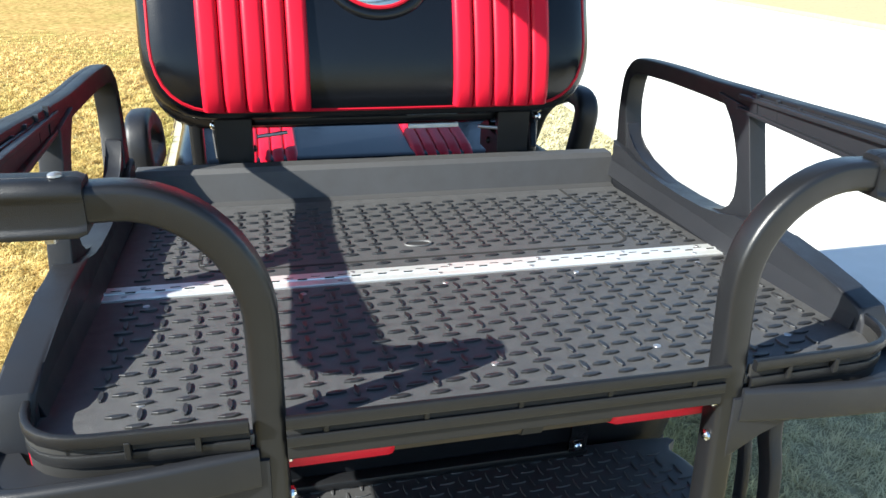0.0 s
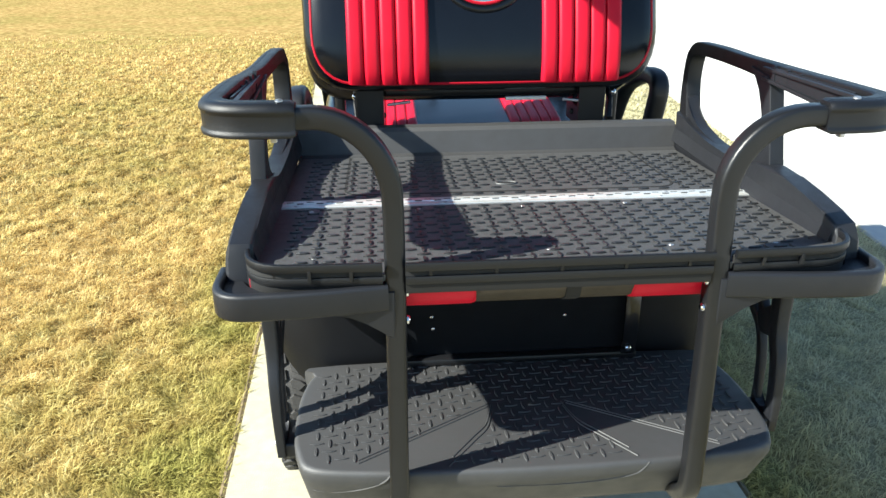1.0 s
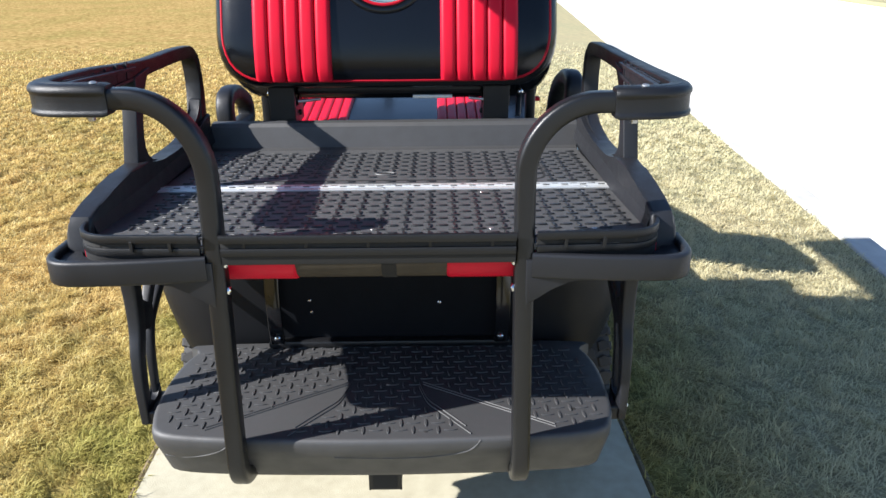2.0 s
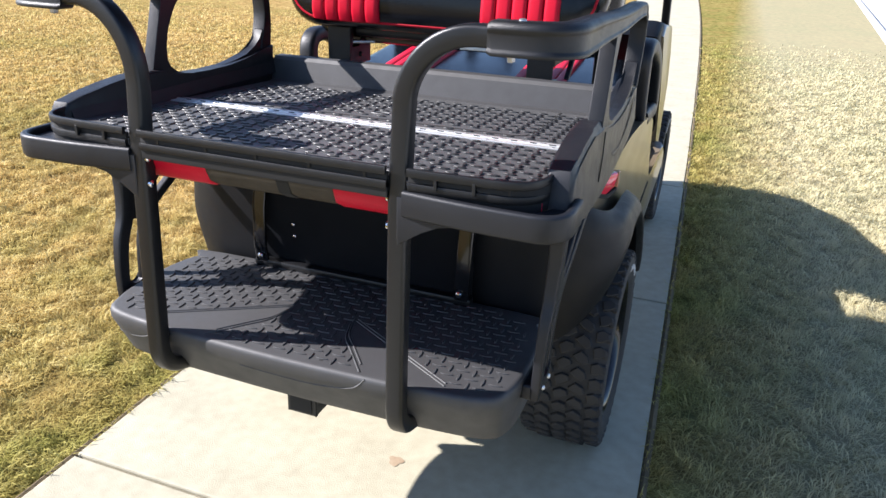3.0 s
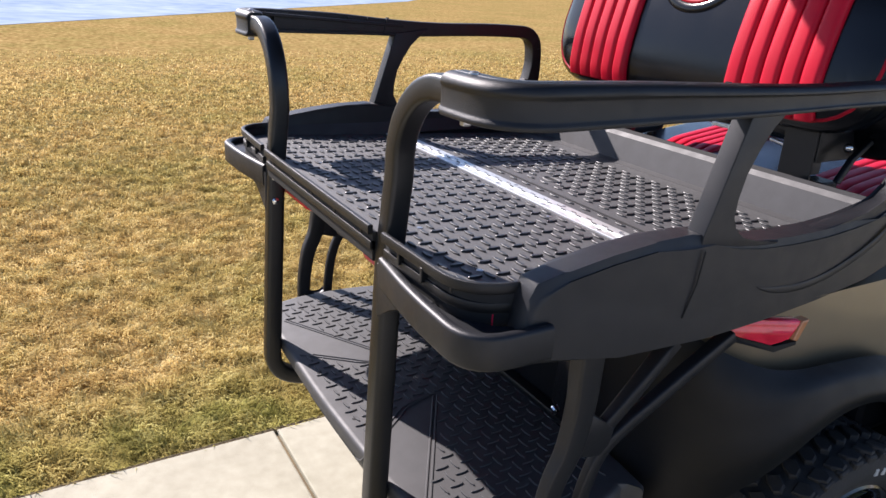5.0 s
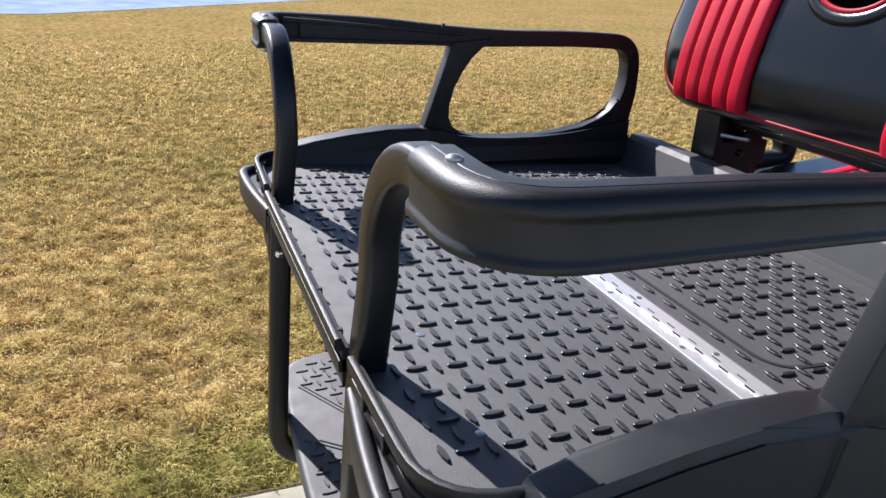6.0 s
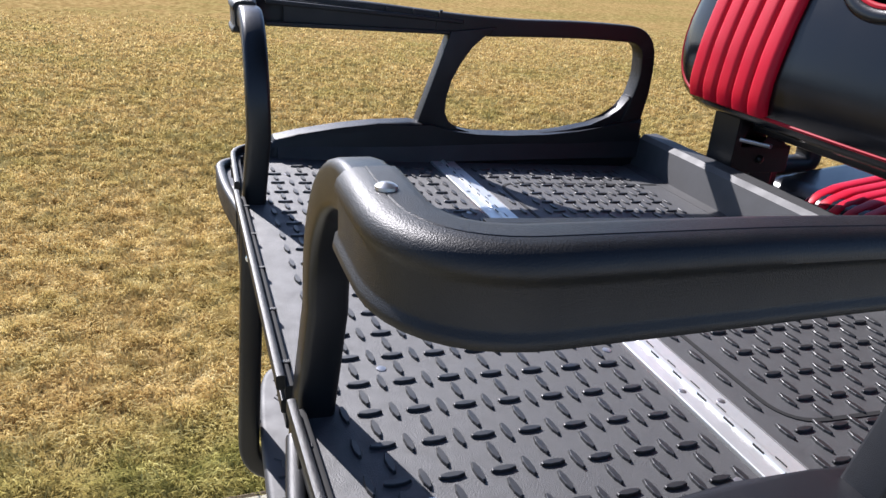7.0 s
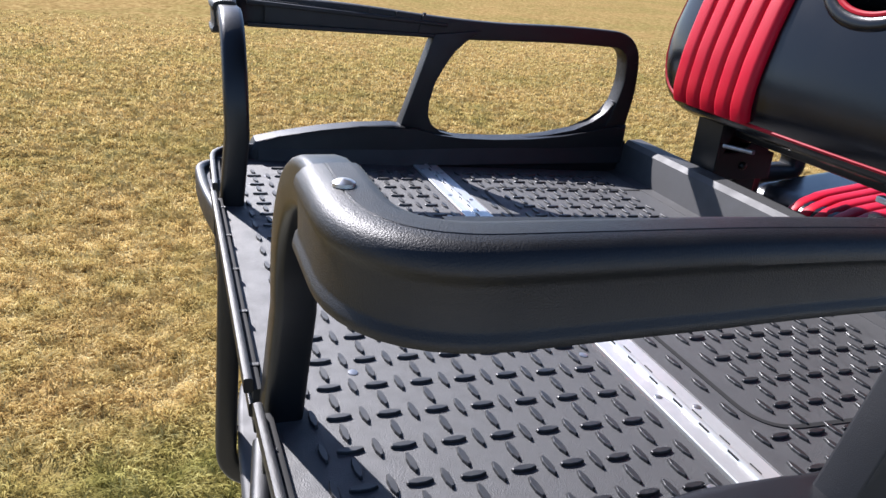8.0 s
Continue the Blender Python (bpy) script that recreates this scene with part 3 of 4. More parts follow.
    for y in (0.125, 0.175, 0.225, 0.275, 0.325, 0.375):
        part("rail_rib", inner([(y, 1.188 + up * 0.6), (y + 0.005, 1.188 + up * 0.6), (y + 0.013, 1.224 + up * 0.6), (y + 0.008, 1.224 + up * 0.6)], 0.5118, 0.5180), PLASTIC, rail)
    for z0, z1, drop in ((1.2190 + up, 1.2260 + up, -0.010 - up), (1.183 + up, 1.1900 + up, 0.006 - up)):
        part("rail_flange", inner([(0.075, z0), (0.075, z1), (0.43, z1 + drop), (0.43, z0 + drop)], 0.5112, 0.522, 0.002), PLASTIC, rail)
    # slanting post and the loop's foot, flat webs round the oval opening
    web = [(0.345, 0.99), (0.352, 1.030), (0.405, 1.196), (0.495, 1.206), (0.485, 1.197), (0.466, 1.187), (0.446, 1.168), (0.427, 1.140), (0.413, 1.108), (0.403, 1.075), (0.402, 1.048), (0.411, 1.029), (0.430, 1.015), (0.462, 1.008), (0.51, 1.003), (0.50, 0.99)]
    part("post", prism(web, s * 0.508, s * 0.538, "x", 0.002), PLASTIC, panel, smooth=True)
    part("loop_foot", prism([(0.60, 0.99), (0.60, 1.004), (0.66, 1.010), (0.72, 1.021), (0.762, 1.034), (0.788, 1.052), (0.800, 1.078), (0.838, 1.09), (0.838, 0.98)], s * 0.508, s * 0.536, "x", 0.004), PLASTIC, panel, smooth=True)
    # socket that takes the grab bar, with its button screw
    part("button_screw", dome(0.452 if s > 0 else -0.426, 0.033, 1.2326 + up, 0.0062, 0.0036), SCREW, panel, "bright domed screw", smooth=True)
    part("lower_nut", box(s * 0.438 - 0.005, s * 0.438 + 0.005, 0.028, 0.040, 1.172 + up, 1.182 + up, 0.002), SCREW, panel)
    # rear wing under the deck rim, wrapping the corner
    ln = [Vector((s * p.x, p.y, p.z)) for p in fillet([(0.279, 0.010, 0.934), (0.40, -0.006, 0.934), (0.550, -0.010, 0.934), (0.550, 0.10, 0.934)], [0.10, 0.062])]
    wing = part("rear_wing", sweep(ln, rounded(0.016, 0.046, 0.006)), PLASTIC, panel, smooth=True)
    fl = []
    for k in range(9):
        a = radians(270 + 90 * k / 8)
        fl.append((0.486 + 0.062 * math.cos(a), 0.050 + 0.062 * math.sin(a)))
    shape = [(0.284, 0.012), (0.40, -0.004)] + fl + [(0.548, 0.11), (0.522, 0.11), (0.522, 0.075), (0.505, 0.045), (0.46, 0.022), (0.284, 0.026)]
    part("wing_flange", prism([(s * x, y) for x, y in shape], 0.932, 0.944, "z", 0.002), PLASTIC, panel)
    arch = [(0.268, 0.945), (0.268, 0.856), (0.276, 0.862), (0.288, 0.876), (0.312, 0.892), (0.342, 0.903), (0.378, 0.910), (0.42, 0.913), (0.42, 0.945)]
    part("gusset", prism([(s * x, z) for x, z in arch], 0.004, 0.030, "y", 0.003), PLASTIC, panel, smooth=True)
    part("reflector", box(min(s * 0.498, s * 0.501), max(s * 0.498, s * 0.501), 0.049, 0.053, 0.940, 0.957), LENS, panel)


side(1)
side(-1)


# grab bars
def grab_bar(s):
    up = 0.013 if s < 0 else 0.0
    arc = [(TUBE_X + 0.118 * (1 - math.sin(a)), 0.040 - 0.003 * math.sin(a), 1.085 + (0.122 + up) * math.cos(a)) for a in (radians(90 * k / 12) for k in range(12))]
    pts = [Vector((0.410, 0.038, 1.207 + up))] + [Vector(q) for q in arc] + fillet([(TUBE_X, 0.037, 1.07), (TUBE_X, 0.025, 0.95), (TUBE_X + 0.005, 0.006, 0.484), (TUBE_X + 0.005, 0.110, 0.452)], [0.02, 0.055], 9)
    pts = [Vector((s * p.x, p.y, p.z)) for p in pts]
    bar = part("grab_bar", sweep(pts, rounded(0.034, 0.034, 0.007)), TUBE, cart, "black powder-coated tubular grab bar", smooth=True)
    for z in (0.938, 0.888):
        part("bolt", dome(s * (TUBE_X - 0.017), 0.018, z, 0.0075, 0.006, "x", -s), CHROME, bar)


grab_bar(1)
grab_bar(-1)

# seat cushion folded away below the deck
def pad_profile(out=0.0):
    return [(0.034 - out, 0.948 + out), (0.036 - out, 0.926), (0.046 - out, 0.904 - out), (0.068, 0.890 - out), (0.105, 0.885 - out), (0.38, 0.890 - out), (0.40, 0.905), (0.40, 0.948 + out)]


cushion = part("seat_cushion", prism(pad_profile(), -0.30, 0.30, "x", 0.010, 3), BACKING, cart, "olive-brown seat cushion with red ends folded under the deck", smooth=True)
for s in (-1, 1):
    part("red_panel", prism(pad_profile(0.003), min(s * 0.130, s * 0.305), max(s * 0.130, s * 0.305), "x", 0.010, 3), RED, cushion, "red vinyl side panel of the cushion", smooth=True)
part("pull_tab", prism([(0.0325, 0.952), (0.0345, 0.926), (0.0440, 0.903), (0.0665, 0.8885), (0.075, 0.8885), (0.075, 0.952)], 0.018, 0.044, "x", 0.001), SLOT, cushion, "small black pull tab")

# footplate
foot = [(-0.462, 0.100), (-0.430, 0.050), (-0.30, 0.030), (-0.12, 0.022), (0.0, 0.020), (0.12, 0.022), (0.30, 0.030), (0.430, 0.050), (0.464, 0.100), (0.474, 0.18), (0.472, 0.29), (0.450, 0.37), (0.40, 0.412), (-0.40, 0.412), (-0.450, 0.37), (-0.472, 0.29), (-0.474, 0.18)]
foot2 = [tuple(p[:2]) for p in smooth_line([(x, y, 0) for x, y in foot], 4, True)]


def skirt(x, y, z):
    """The footplate's wall draws in towards its foot."""
    u = max(0.0, (0.540 - z) / 0.078)
    return Vector((x * (1 - 0.02 * u), y + max(0.0, 0.20 - y) * 0.23 * u, z))


bm = bmesh.new()
prev = None
for z, inset in ((0.566, 0.010), (0.5652, 0.005), (0.562, 0.0015), (0.556, 0.0), (0.540, 0.0), (0.515, 0.0), (0.485, 0.0), (0.462, 0.0), (0.447, 0.0), (0.442, 0.006)):
    row = [bm.verts.new(skirt(x * (1 - inset / 0.46), 0.21 + (y - 0.21) * (1 - inset / 0.19), z)) for x, y in foot2]
    if prev:
        for k in range(len(row)):
            bm.faces.new((prev[k - 1], prev[k], row[k], row[k - 1]))
    else:
        bm.faces.new(row)
    prev = row
bm.faces.new(prev[::-1])
step = part("footplate", bm, STEP, cart, "black moulded rear footplate with tread pattern", smooth=True)


def wedge_high(u):
    """The smooth wedge in the tread: its edge towards the cart, by distance from the middle."""
    return 0.235 - 0.60 * (u - 0.07)


def wedge_low(u):
    return 0.225 - 3.75 * (u - 0.07) if u < 0.09 else 0.15 - 1.25 * (u - 0.09)


def on_step(x, y):
    if not inside(foot2, x * 1.06, (y - 0.2) * 1.16 + 0.2):
        return False
    u = abs(x)
    return u < 0.065 or not wedge_low(u) - 0.008 < y < wedge_high(u) + 0.008


part("tread_lug", lugs(-0.45, 0.45, 0.030, 0.41, 0.566, 0.0245, 0.0235, on_step, 0.025, 0.0056, 0.0024, True), STEP, step)["kind"] = "stuff"
for s in (-1, 1):
    for off in (0.0, 0.009):
        high = [Vector((s * u, wedge_high(u) - off, 0.5662)) for u in (0.082, 0.14, 0.20, 0.26, 0.32, 0.345)]
        low = [Vector((s * u, wedge_low(u) + off * 1.6, 0.5662)) for u in (0.074, 0.082, 0.095, 0.12, 0.15, 0.178 - off)]
        for ln in (high, low):
            part("tread_line", sweep(smooth_line(ln, 3), ring(0.0020, 6)), STEP, step, smooth=True)
ln = [skirt(x, y, z) for x, y, z in ((-0.09, 0.0218, 0.520), (0.05, 0.0212, 0.516), (0.13, 0.0230, 0.524), (0.175, 0.0250, 0.540), (0.196, 0.0268, 0.562))]
part("face_crease", sweep(smooth_line(ln, 4), ring(0.0024, 6)), STEP, step, smooth=True)
ln = [skirt(x, y, z) for x, y, z in ((-0.435, 0.0535, 0.505), (-0.39, 0.0420, 0.507), (-0.34, 0.0345, 0.522), (-0.30, 0.0302, 0.545), (-0.285, 0.0292, 0.562))]
part("face_crease", sweep(smooth_line(ln, 4), ring(0.0024, 6)), STEP, step, smooth=True)
for x, y in ((0.09, 0.05), (-0.09, 0.05), (0.39, 0.12), (-0.39, 0.12)):
    part("drain_hole", dome(x, y, 0.5655, 0.005, 0.0012), SLOT, step)


# support braces from the footplate to the sides
def brace(s):
    def at(y, z):
        return Vector((s * (0.498 + 0.008 * (z - 0.53) / 0.36), y, z))

    def plate(points, thick, widths, name, parent, label=""):
        ln = smooth_line([at(*q) for q in points], 5)
        sc = [(widths[0] + (widths[1] - widths[0]) * i / (len(ln) - 1), 1 + 0.9 * i / (len(ln) - 1)) for i in range(len(ln))]
        return part(name, sweep(ln, [(u * (1 / 0.03), v) for u, v in rounded(0.03, thick, 0.0035)], up=(1, 0, 0), scales=sc), PLASTIC, parent, label, smooth=True)

    b = plate(((0.159, 0.522), (0.163, 0.60), (0.175, 0.668), (0.196, 0.722), (0.206, 0.79), (0.206, 0.85), (0.205, 0.915)), 0.017, (0.028, 0.042), "support_brace", cart, "black moulded brace carrying the cargo deck")
    plate(((0.222, 0.522), (0.229, 0.60), (0.239, 0.655), (0.260, 0.703), (0.300, 0.734), (0.343, 0.759), (0.41, 0.798), (0.49, 0.842)), 0.012, (0.022, 0.021), "front_rail", b)
    plate(((0.236, 0.722), (0.268, 0.754), (0.315, 0.803), (0.365, 0.858)), 0.014, (0.024, 0.018), "upper_rail", b)

    def slab(name, outline):
        bm = prism(outline, -0.010, 0.010, "x", 0.004)
        for v in bm.verts:
            v.co.x = s * (0.498 + 0.008 * (v.co.z - 0.53) / 0.36 + v.co.x)
        part(name, bm, PLASTIC, b, smooth=True)

    slab("web", [(0.182, 0.706), (0.195, 0.745), (0.207, 0.775), (0.222, 0.778), (0.250, 0.756), (0.270, 0.742), (0.264, 0.714), (0.246, 0.698), (0.232, 0.708), (0.213, 0.714), (0.198, 0.702)])
    slab("foot_web", [(0.156, 0.524), (0.156, 0.570), (0.168, 0.574), (0.174, 0.560), (0.186, 0.552), (0.204, 0.551), (0.216, 0.558), (0.222, 0.573), (0.232, 0.570), (0.231, 0.524)])
    part("foot", box(min(s * 0.468, s * 0.497), max(s * 0.468, s * 0.497), 0.150, 0.234, 0.516, 0.550, 0.006, 3), PLASTIC, b, smooth=True)
    for y, z in ((0.164, 0.545), (0.209, 0.545)):
        part("bolt", dome(s * 0.509, y, z, 0.0050, 0.005, "x", s), STEEL, b)


brace(1)
brace(-1)

# tow hitch
h = prism([(-0.034, 0.372), (0.034, 0.372), (0.034, 0.446), (-0.034, 0.446)], 0.112, 0.42, "y", 0.004)
hitch = part("hitch_receiver", h, TUBE, cart, "square black hitch receiver tube")
part("hitch_opening", box(-0.0255, 0.0255, 0.1095, 0.1115, 0.3805, 0.4375), SLOT, hitch)
part("hitch_collar", sweep([Vector(p) for p in ((-0.030, 0.118, 0.376), (0.030, 0.118, 0.376), (0.030, 0.118, 0.442), (-0.030, 0.118, 0.442))], rounded(0.014, 0.011, 0.003), up=(0, 1, 0), closed=True), TUBE, hitch)

# ---- cart body ----
AX_R, AX_F, WHEEL_R = 0.839, 2.80, 0.285
prof = [(0.490, 0.70), (0.452, 0.86), (0.50, 0.885), (0.55, 0.892), (0.62, 0.898), (0.82, 0.898), (1.00, 0.886), (1.20, 0.866), (1.385, 0.842), (1.402, 0.815), (1.465, 0.68), (1.500, 0.60), (1.56, 0.562), (2.02, 0.555), (2.10, 0.58), (2.22, 0.52), (2.20, 0.44), (1.56, 0.405), (1.215, 0.395)]
for k in range(11):
    a = radians(22 + 103 * k / 10)
    prof.append((0.833 + 0.36 * math.cos(a), 0.315 + 0.365 * math.sin(a)))


def tapered(bm):
    """Draws the rear corners of the body in."""
    for v in bm.verts:
        v.co.x -= math.copysign(0.10 * max(0.0, min(1.0, (0.60 - v.co.y) / 0.15)) ** 1.5, v.co.x)
    return bm


body_bm = tapered(prism(prof, -0.545, 0.545, "x", 0.022, 4))
body = part("rear_body", body_bm, PAINT, cart, "bronze-grey metallic rear body shell", smooth=True)
part("bag_well", box(-0.275, 0.275, 0.405, 0.455, 0.47, 0.865, 0.01), DARK, body, "dark moulded panel under the deck")
for x, z in ((-0.185, 0.680), (-0.182, 0.650), (0.118, 0.672)):
    part("panel_screw", dome(x, 0.4055, z, 0.0042, 0.003, "y", -1), CHROME, body)
part("kick_bar", box(-0.285, 0.285, 0.378, 0.405, 0.568, 0.585, 0.005), TUBE, body, smooth=True)
for s in (-1, 1):
    st = part("deck_strut", sweep([Vector((s * 0.262, 0.385, 0.565)), Vector((s * 0.264, 0.378, 0.62)), Vector((s * 0.266, 0.385, 0.72)), Vector((s * 0.267, 0.42, 0.87))], rounded(0.034, 0.010, 0.003), up=(0, -1, 0)), WHEELBLACK, cart, "flat glossy black steel strut below the deck", smooth=True)
    part("bolt", dome(s * 0.260, 0.372, 0.598, 0.0075, 0.006, "y", -1), CHROME, st)
    # tail light
    tl = part("tail_light", tapered(prism([(0.455, 0.848), (0.48, 0.858), (0.53, 0.865), (0.585, 0.868), (0.597, 0.860), (0.578, 0.834), (0.552, 0.822), (0.50, 0.836)], s * 0.535, s * 0.553, "x", 0.004)), LENS, cart, "red tail light lens", smooth=True)
    part("side_marker", prism([(0.576, 0.836), (0.590, 0.866), (0.606, 0.866), (0.588, 0.832)], s * 0.536, s * 0.5535, "x", 0.002), AMBER, tl)
    part("lens_base", tapered(prism([(0.452, 0.838), (0.455, 0.847), (0.50, 0.835), (0.555, 0.821), (0.588, 0.832), (0.588, 0.825), (0.557, 0.812), (0.50, 0.826)], s * 0.535, s * 0.5545, "x", 0.002)), SLOT, tl)
    # fender flare: wraps from the rear face round the corner and over the tyre
    rows = (((0.255, 0.440, 0.848), (0.255, 0.428, 0.67), (0.255, 0.436, 0.49)),
            ((0.360, 0.437, 0.846), (0.360, 0.426, 0.67), (0.360, 0.432, 0.480)),
            ((0.440, 0.444, 0.838), (0.445, 0.434, 0.67), (0.425, 0.440, 0.468)),
            ((0.502, 0.484, 0.812), (0.524, 0.474, 0.69), (0.500, 0.478, 0.505)),
            ((0.538, 0.548, 0.786), (0.572, 0.538, 0.702), (0.558, 0.535, 0.582)),
            ((0.547, 0.620, 0.772), (0.588, 0.608, 0.725), (0.578, 0.605, 0.632)),
            ((0.547, 0.700, 0.765), (0.588, 0.690, 0.735), (0.578, 0.690, 0.668)),
            ((0.547, 0.785, 0.757), (0.588, 0.772, 0.730), (0.578, 0.765, 0.682)),
            ((0.547, 0.870, 0.741), (0.588, 0.850, 0.710), (0.578, 0.840, 0.672)),
            ((0.547, 0.950, 0.702), (0.588, 0.925, 0.670), (0.578, 0.908, 0.638)),
            ((0.547, 1.030, 0.645), (0.588, 0.998, 0.612), (0.578, 0.968, 0.588)),
            ((0.547, 1.105, 0.570), (0.588, 1.062, 0.545), (0.578, 1.022, 0.522)),
            ((0.547, 1.165, 0.490), (0.588, 1.110, 0.475), (0.578, 1.058, 0.462)),
            ((0.547, 1.200, 0.420), (0.586, 1.130, 0.420), (0.576, 1.074, 0.420)))
    lanes = [smooth_line([r[c] for r in rows], 4) for c in range(3)]
    bm = bmesh.new()
    grid = []
    for a, m, c in zip(*lanes):
        inner = Vector((c.x - 0.07, c.y + 0.02, c.z + 0.01))
        arc = smooth_line([a, a.lerp(m, 0.5) + (m - (a + c) / 2) * 0.35, m, m.lerp(c, 0.5) + (m - (a + c) / 2) * 0.45, c], 3)
        grid.append([bm.verts.new((s * q.x, q.y, q.z)) for q in arc + [inner]])
    for g0, g1 in zip(grid, grid[1:]):
        for k in range(len(g0) - 1):
            bm.faces.new((g0[k], g0[k + 1], g1[k + 1], g1[k]))
    part("fender_flare", bm, FLARE, cart, "black textured fender flare", smooth=True)
    part("rocker_panel", prism([(1.195, 0.548), (1.30, 0.560), (1.52, 0.578), (1.52, 0.568), (1.30, 0.549), (1.20, 0.536)], s * 0.535, s * 0.549, "x", 0.003), DARK, body)
    part("panel_gap", sweep([Vector((s * 0.5455, y, z)) for y, z in ((1.196, 0.548), (1.190, 0.50), (1.205, 0.45), (1.212, 0.398))], ring(0.0035, 6)), SLOT, body)


# wheels
def wheel():
    w = new("wheel")
    w.parent = cart
    prof = [(-0.070, 0.190), (-0.088, 0.204), (-0.102, 0.228), (-0.107, 0.256), (-0.102, 0.280), (-0.086, 0.292), (-0.04, 0.296), (0.04, 0.296), (0.086, 0.292), (0.102, 0.280), (0.107, 0.256), (0.102, 0.228), (0.090, 0.206), (0.080, 0.196)]
    part("tyre", revolve(prof, 64), RUBBER, w, "knobbly black all-terrain tyre", smooth=True)
    # interlocking slanted tread blocks, shoulder blocks reaching down the wall
    bm = bmesh.new()
    rows = 42
    rnd = random.Random(5)
    shape = ((-0.5, -0.42), (-0.1, -0.5), (0.42, -0.36), (0.5, 0.1), (0.16, 0.5), (-0.36, 0.44))
    for k in range(rows):
        for j, (u, du, dv, skew, low) in enumerate(((-0.083, 0.036, 0.031, 0.35, 0.006), (-0.042, 0.042, 0.028, -0.6, 0.0), (0.0, 0.040, 0.030, 0.55, 0.0), (0.042, 0.042, 0.028, -0.6, 0.0), (0.083, 0.036, 0.031, 0.35, 0.006))):
            a = 2 * math.pi * (k + 0.5 * (j % 2)) / rows
            sk = skew + 0.12 * (rnd.random() - 0.5)
            c, sn = math.cos(sk), math.sin(sk)
            pts = [(p * du, q * dv) for p, q in shape]
            pts = [(p * c - q * sn, p * sn + q * c) for p, q in pts]
            b = prism(pts, 0.290 - low, 0.306 - low, "z", 0.002, 1)
            b.transform(Matrix.Translation((u, 0, 0)))
            b.transform(Matrix.Rotation(a, 4, "X"))
            merge(bm, b)
        for sg in (-1, 1):
            a = 2 * math.pi * (k + 0.02) / rows
            tall = 0.036 if k % 2 else 0.024
            b = box(-0.009, 0.005, -0.0130, 0.0130, -tall, 0.000, 0.003, 1)
            b.transform(Matrix.Rotation(radians(10 * sg), 4, "Y"))
            b.transform(Matrix.Translation((sg * 0.101, 0, 0.294)))
            b.transform(Matrix.Rotation(a, 4, "X"))
            merge(bm, b)
    part("tread_block", bm, RUBBER, w)["kind"] = "stuff"
    # raised white bars where the maker's lettering is
    for k in range(7):
        b = box(0.1045, 0.1082, -0.0055, 0.0055, 0.244, 0.260, 0.0012, 1)
        b.transform(Matrix.Rotation(radians(-34 + 6.2 * k), 4, "X"))
        part("sidewall_mark", b, SIDEWALL, w, "off-white raised mark")
    part("rim", revolve([(-0.07, 0.186), (-0.09, 0.200), (-0.094, 0.192), (-0.06, 0.176), (0.030, 0.178), (0.076, 0.188), (0.090, 0.196), (0.096, 0.206), (0.092, 0.212), (0.082, 0.206), (0.072, 0.194)], 64), WHEELBLACK, w, "gloss black wheel rim", smooth=True)
    part("wheel_dish", revolve([(-0.020, 0.180), (-0.045, 0.14), (-0.045, 0.06), (-0.030, 0.0001)], 40), WHEELBLACK, w, smooth=True)
    for k in range(5):
        for off in (-0.20, 0.20):
            a = 2 * math.pi * k / 5 + off
            b = prism([(-0.013, 0.040), (0.013, 0.040), (0.022, 0.120), (0.029, 0.187), (-0.029, 0.187), (-0.022, 0.120)], -0.016, -0.002, "x", 0.003, 2)
            for v in b.verts:
                v.co.x += 0.080 * max(0.0, (v.co.z - 0.04) / 0.147)
            b.transform(Matrix.Rotation(a, 4, "X"))
            part("spoke", b, CHROME, w, "polished spoke face")
    part("hub_cap", revolve([(-0.020, 0.050), (0.018, 0.050), (0.030, 0.040), (0.060, 0.034), (0.066, 0.026), (0.067, 0.0001)], 24), CHROME, w, smooth=True)
    for k in range(4):
        a = 2 * math.pi * (k + 0.5) / 4
        part("lug_nut", dome(0.004, 0.062 * math.cos(a), 0.062 * math.sin(a), 0.010, 0.018, "x"), CHROME, w)
    slim = WHEEL_R / 0.306
    for ob in w.children:
        ob.data.transform(Matrix.Diagonal((1.0, slim, slim, 1.0)))
    return w


wheel_one = wheel()
wheel_one.matrix_basis = pose(0.480, AX_R, WHEEL_R, -12)
tagged(wheel_one, group="wheels of the cart")
for x, y, turn in ((-0.480, AX_R, 180), (0.408, AX_F, 0), (-0.408, AX_F, 180)):
    copy_thing(wheel_one, pose(x, y, WHEEL_R, 25, 0, turn))
for s in (-1, 1):
    liner = bmesh.new()
    prev = None
    for k in range(25):
        a = radians(12 + 118 * k / 24)
        rowv = [liner.verts.new((s * x, 0.833 + 0.345 * math.cos(a), 0.312 + 0.352 * math.sin(a))) for x in (0.22, 0.548)]
        if prev:
            liner.faces.new((prev[0], prev[1], rowv[1], rowv[0]))
        prev = rowv
    part("wheel_liner", liner, DARK, body, smooth=True)
part("rear_axle", sweep([Vector((-0.30, AX_R, WHEEL_R)), Vector((0.30, AX_R, WHEEL_R))], ring(0.035, 12)), DARK, cart)
part("front_axle", sweep([Vector((-0.30, AX_F, WHEEL_R)), Vector((0.30, AX_F, WHEEL_R))], ring(0.03, 12)), DARK, cart)


# seats
def bow(u):
    """How far a padded back rounds away towards its upper and lower edge."""
    return (0.020 if u < 0.5 else 0.058) * abs(2 * u - 1) ** 2.4 - 0.006


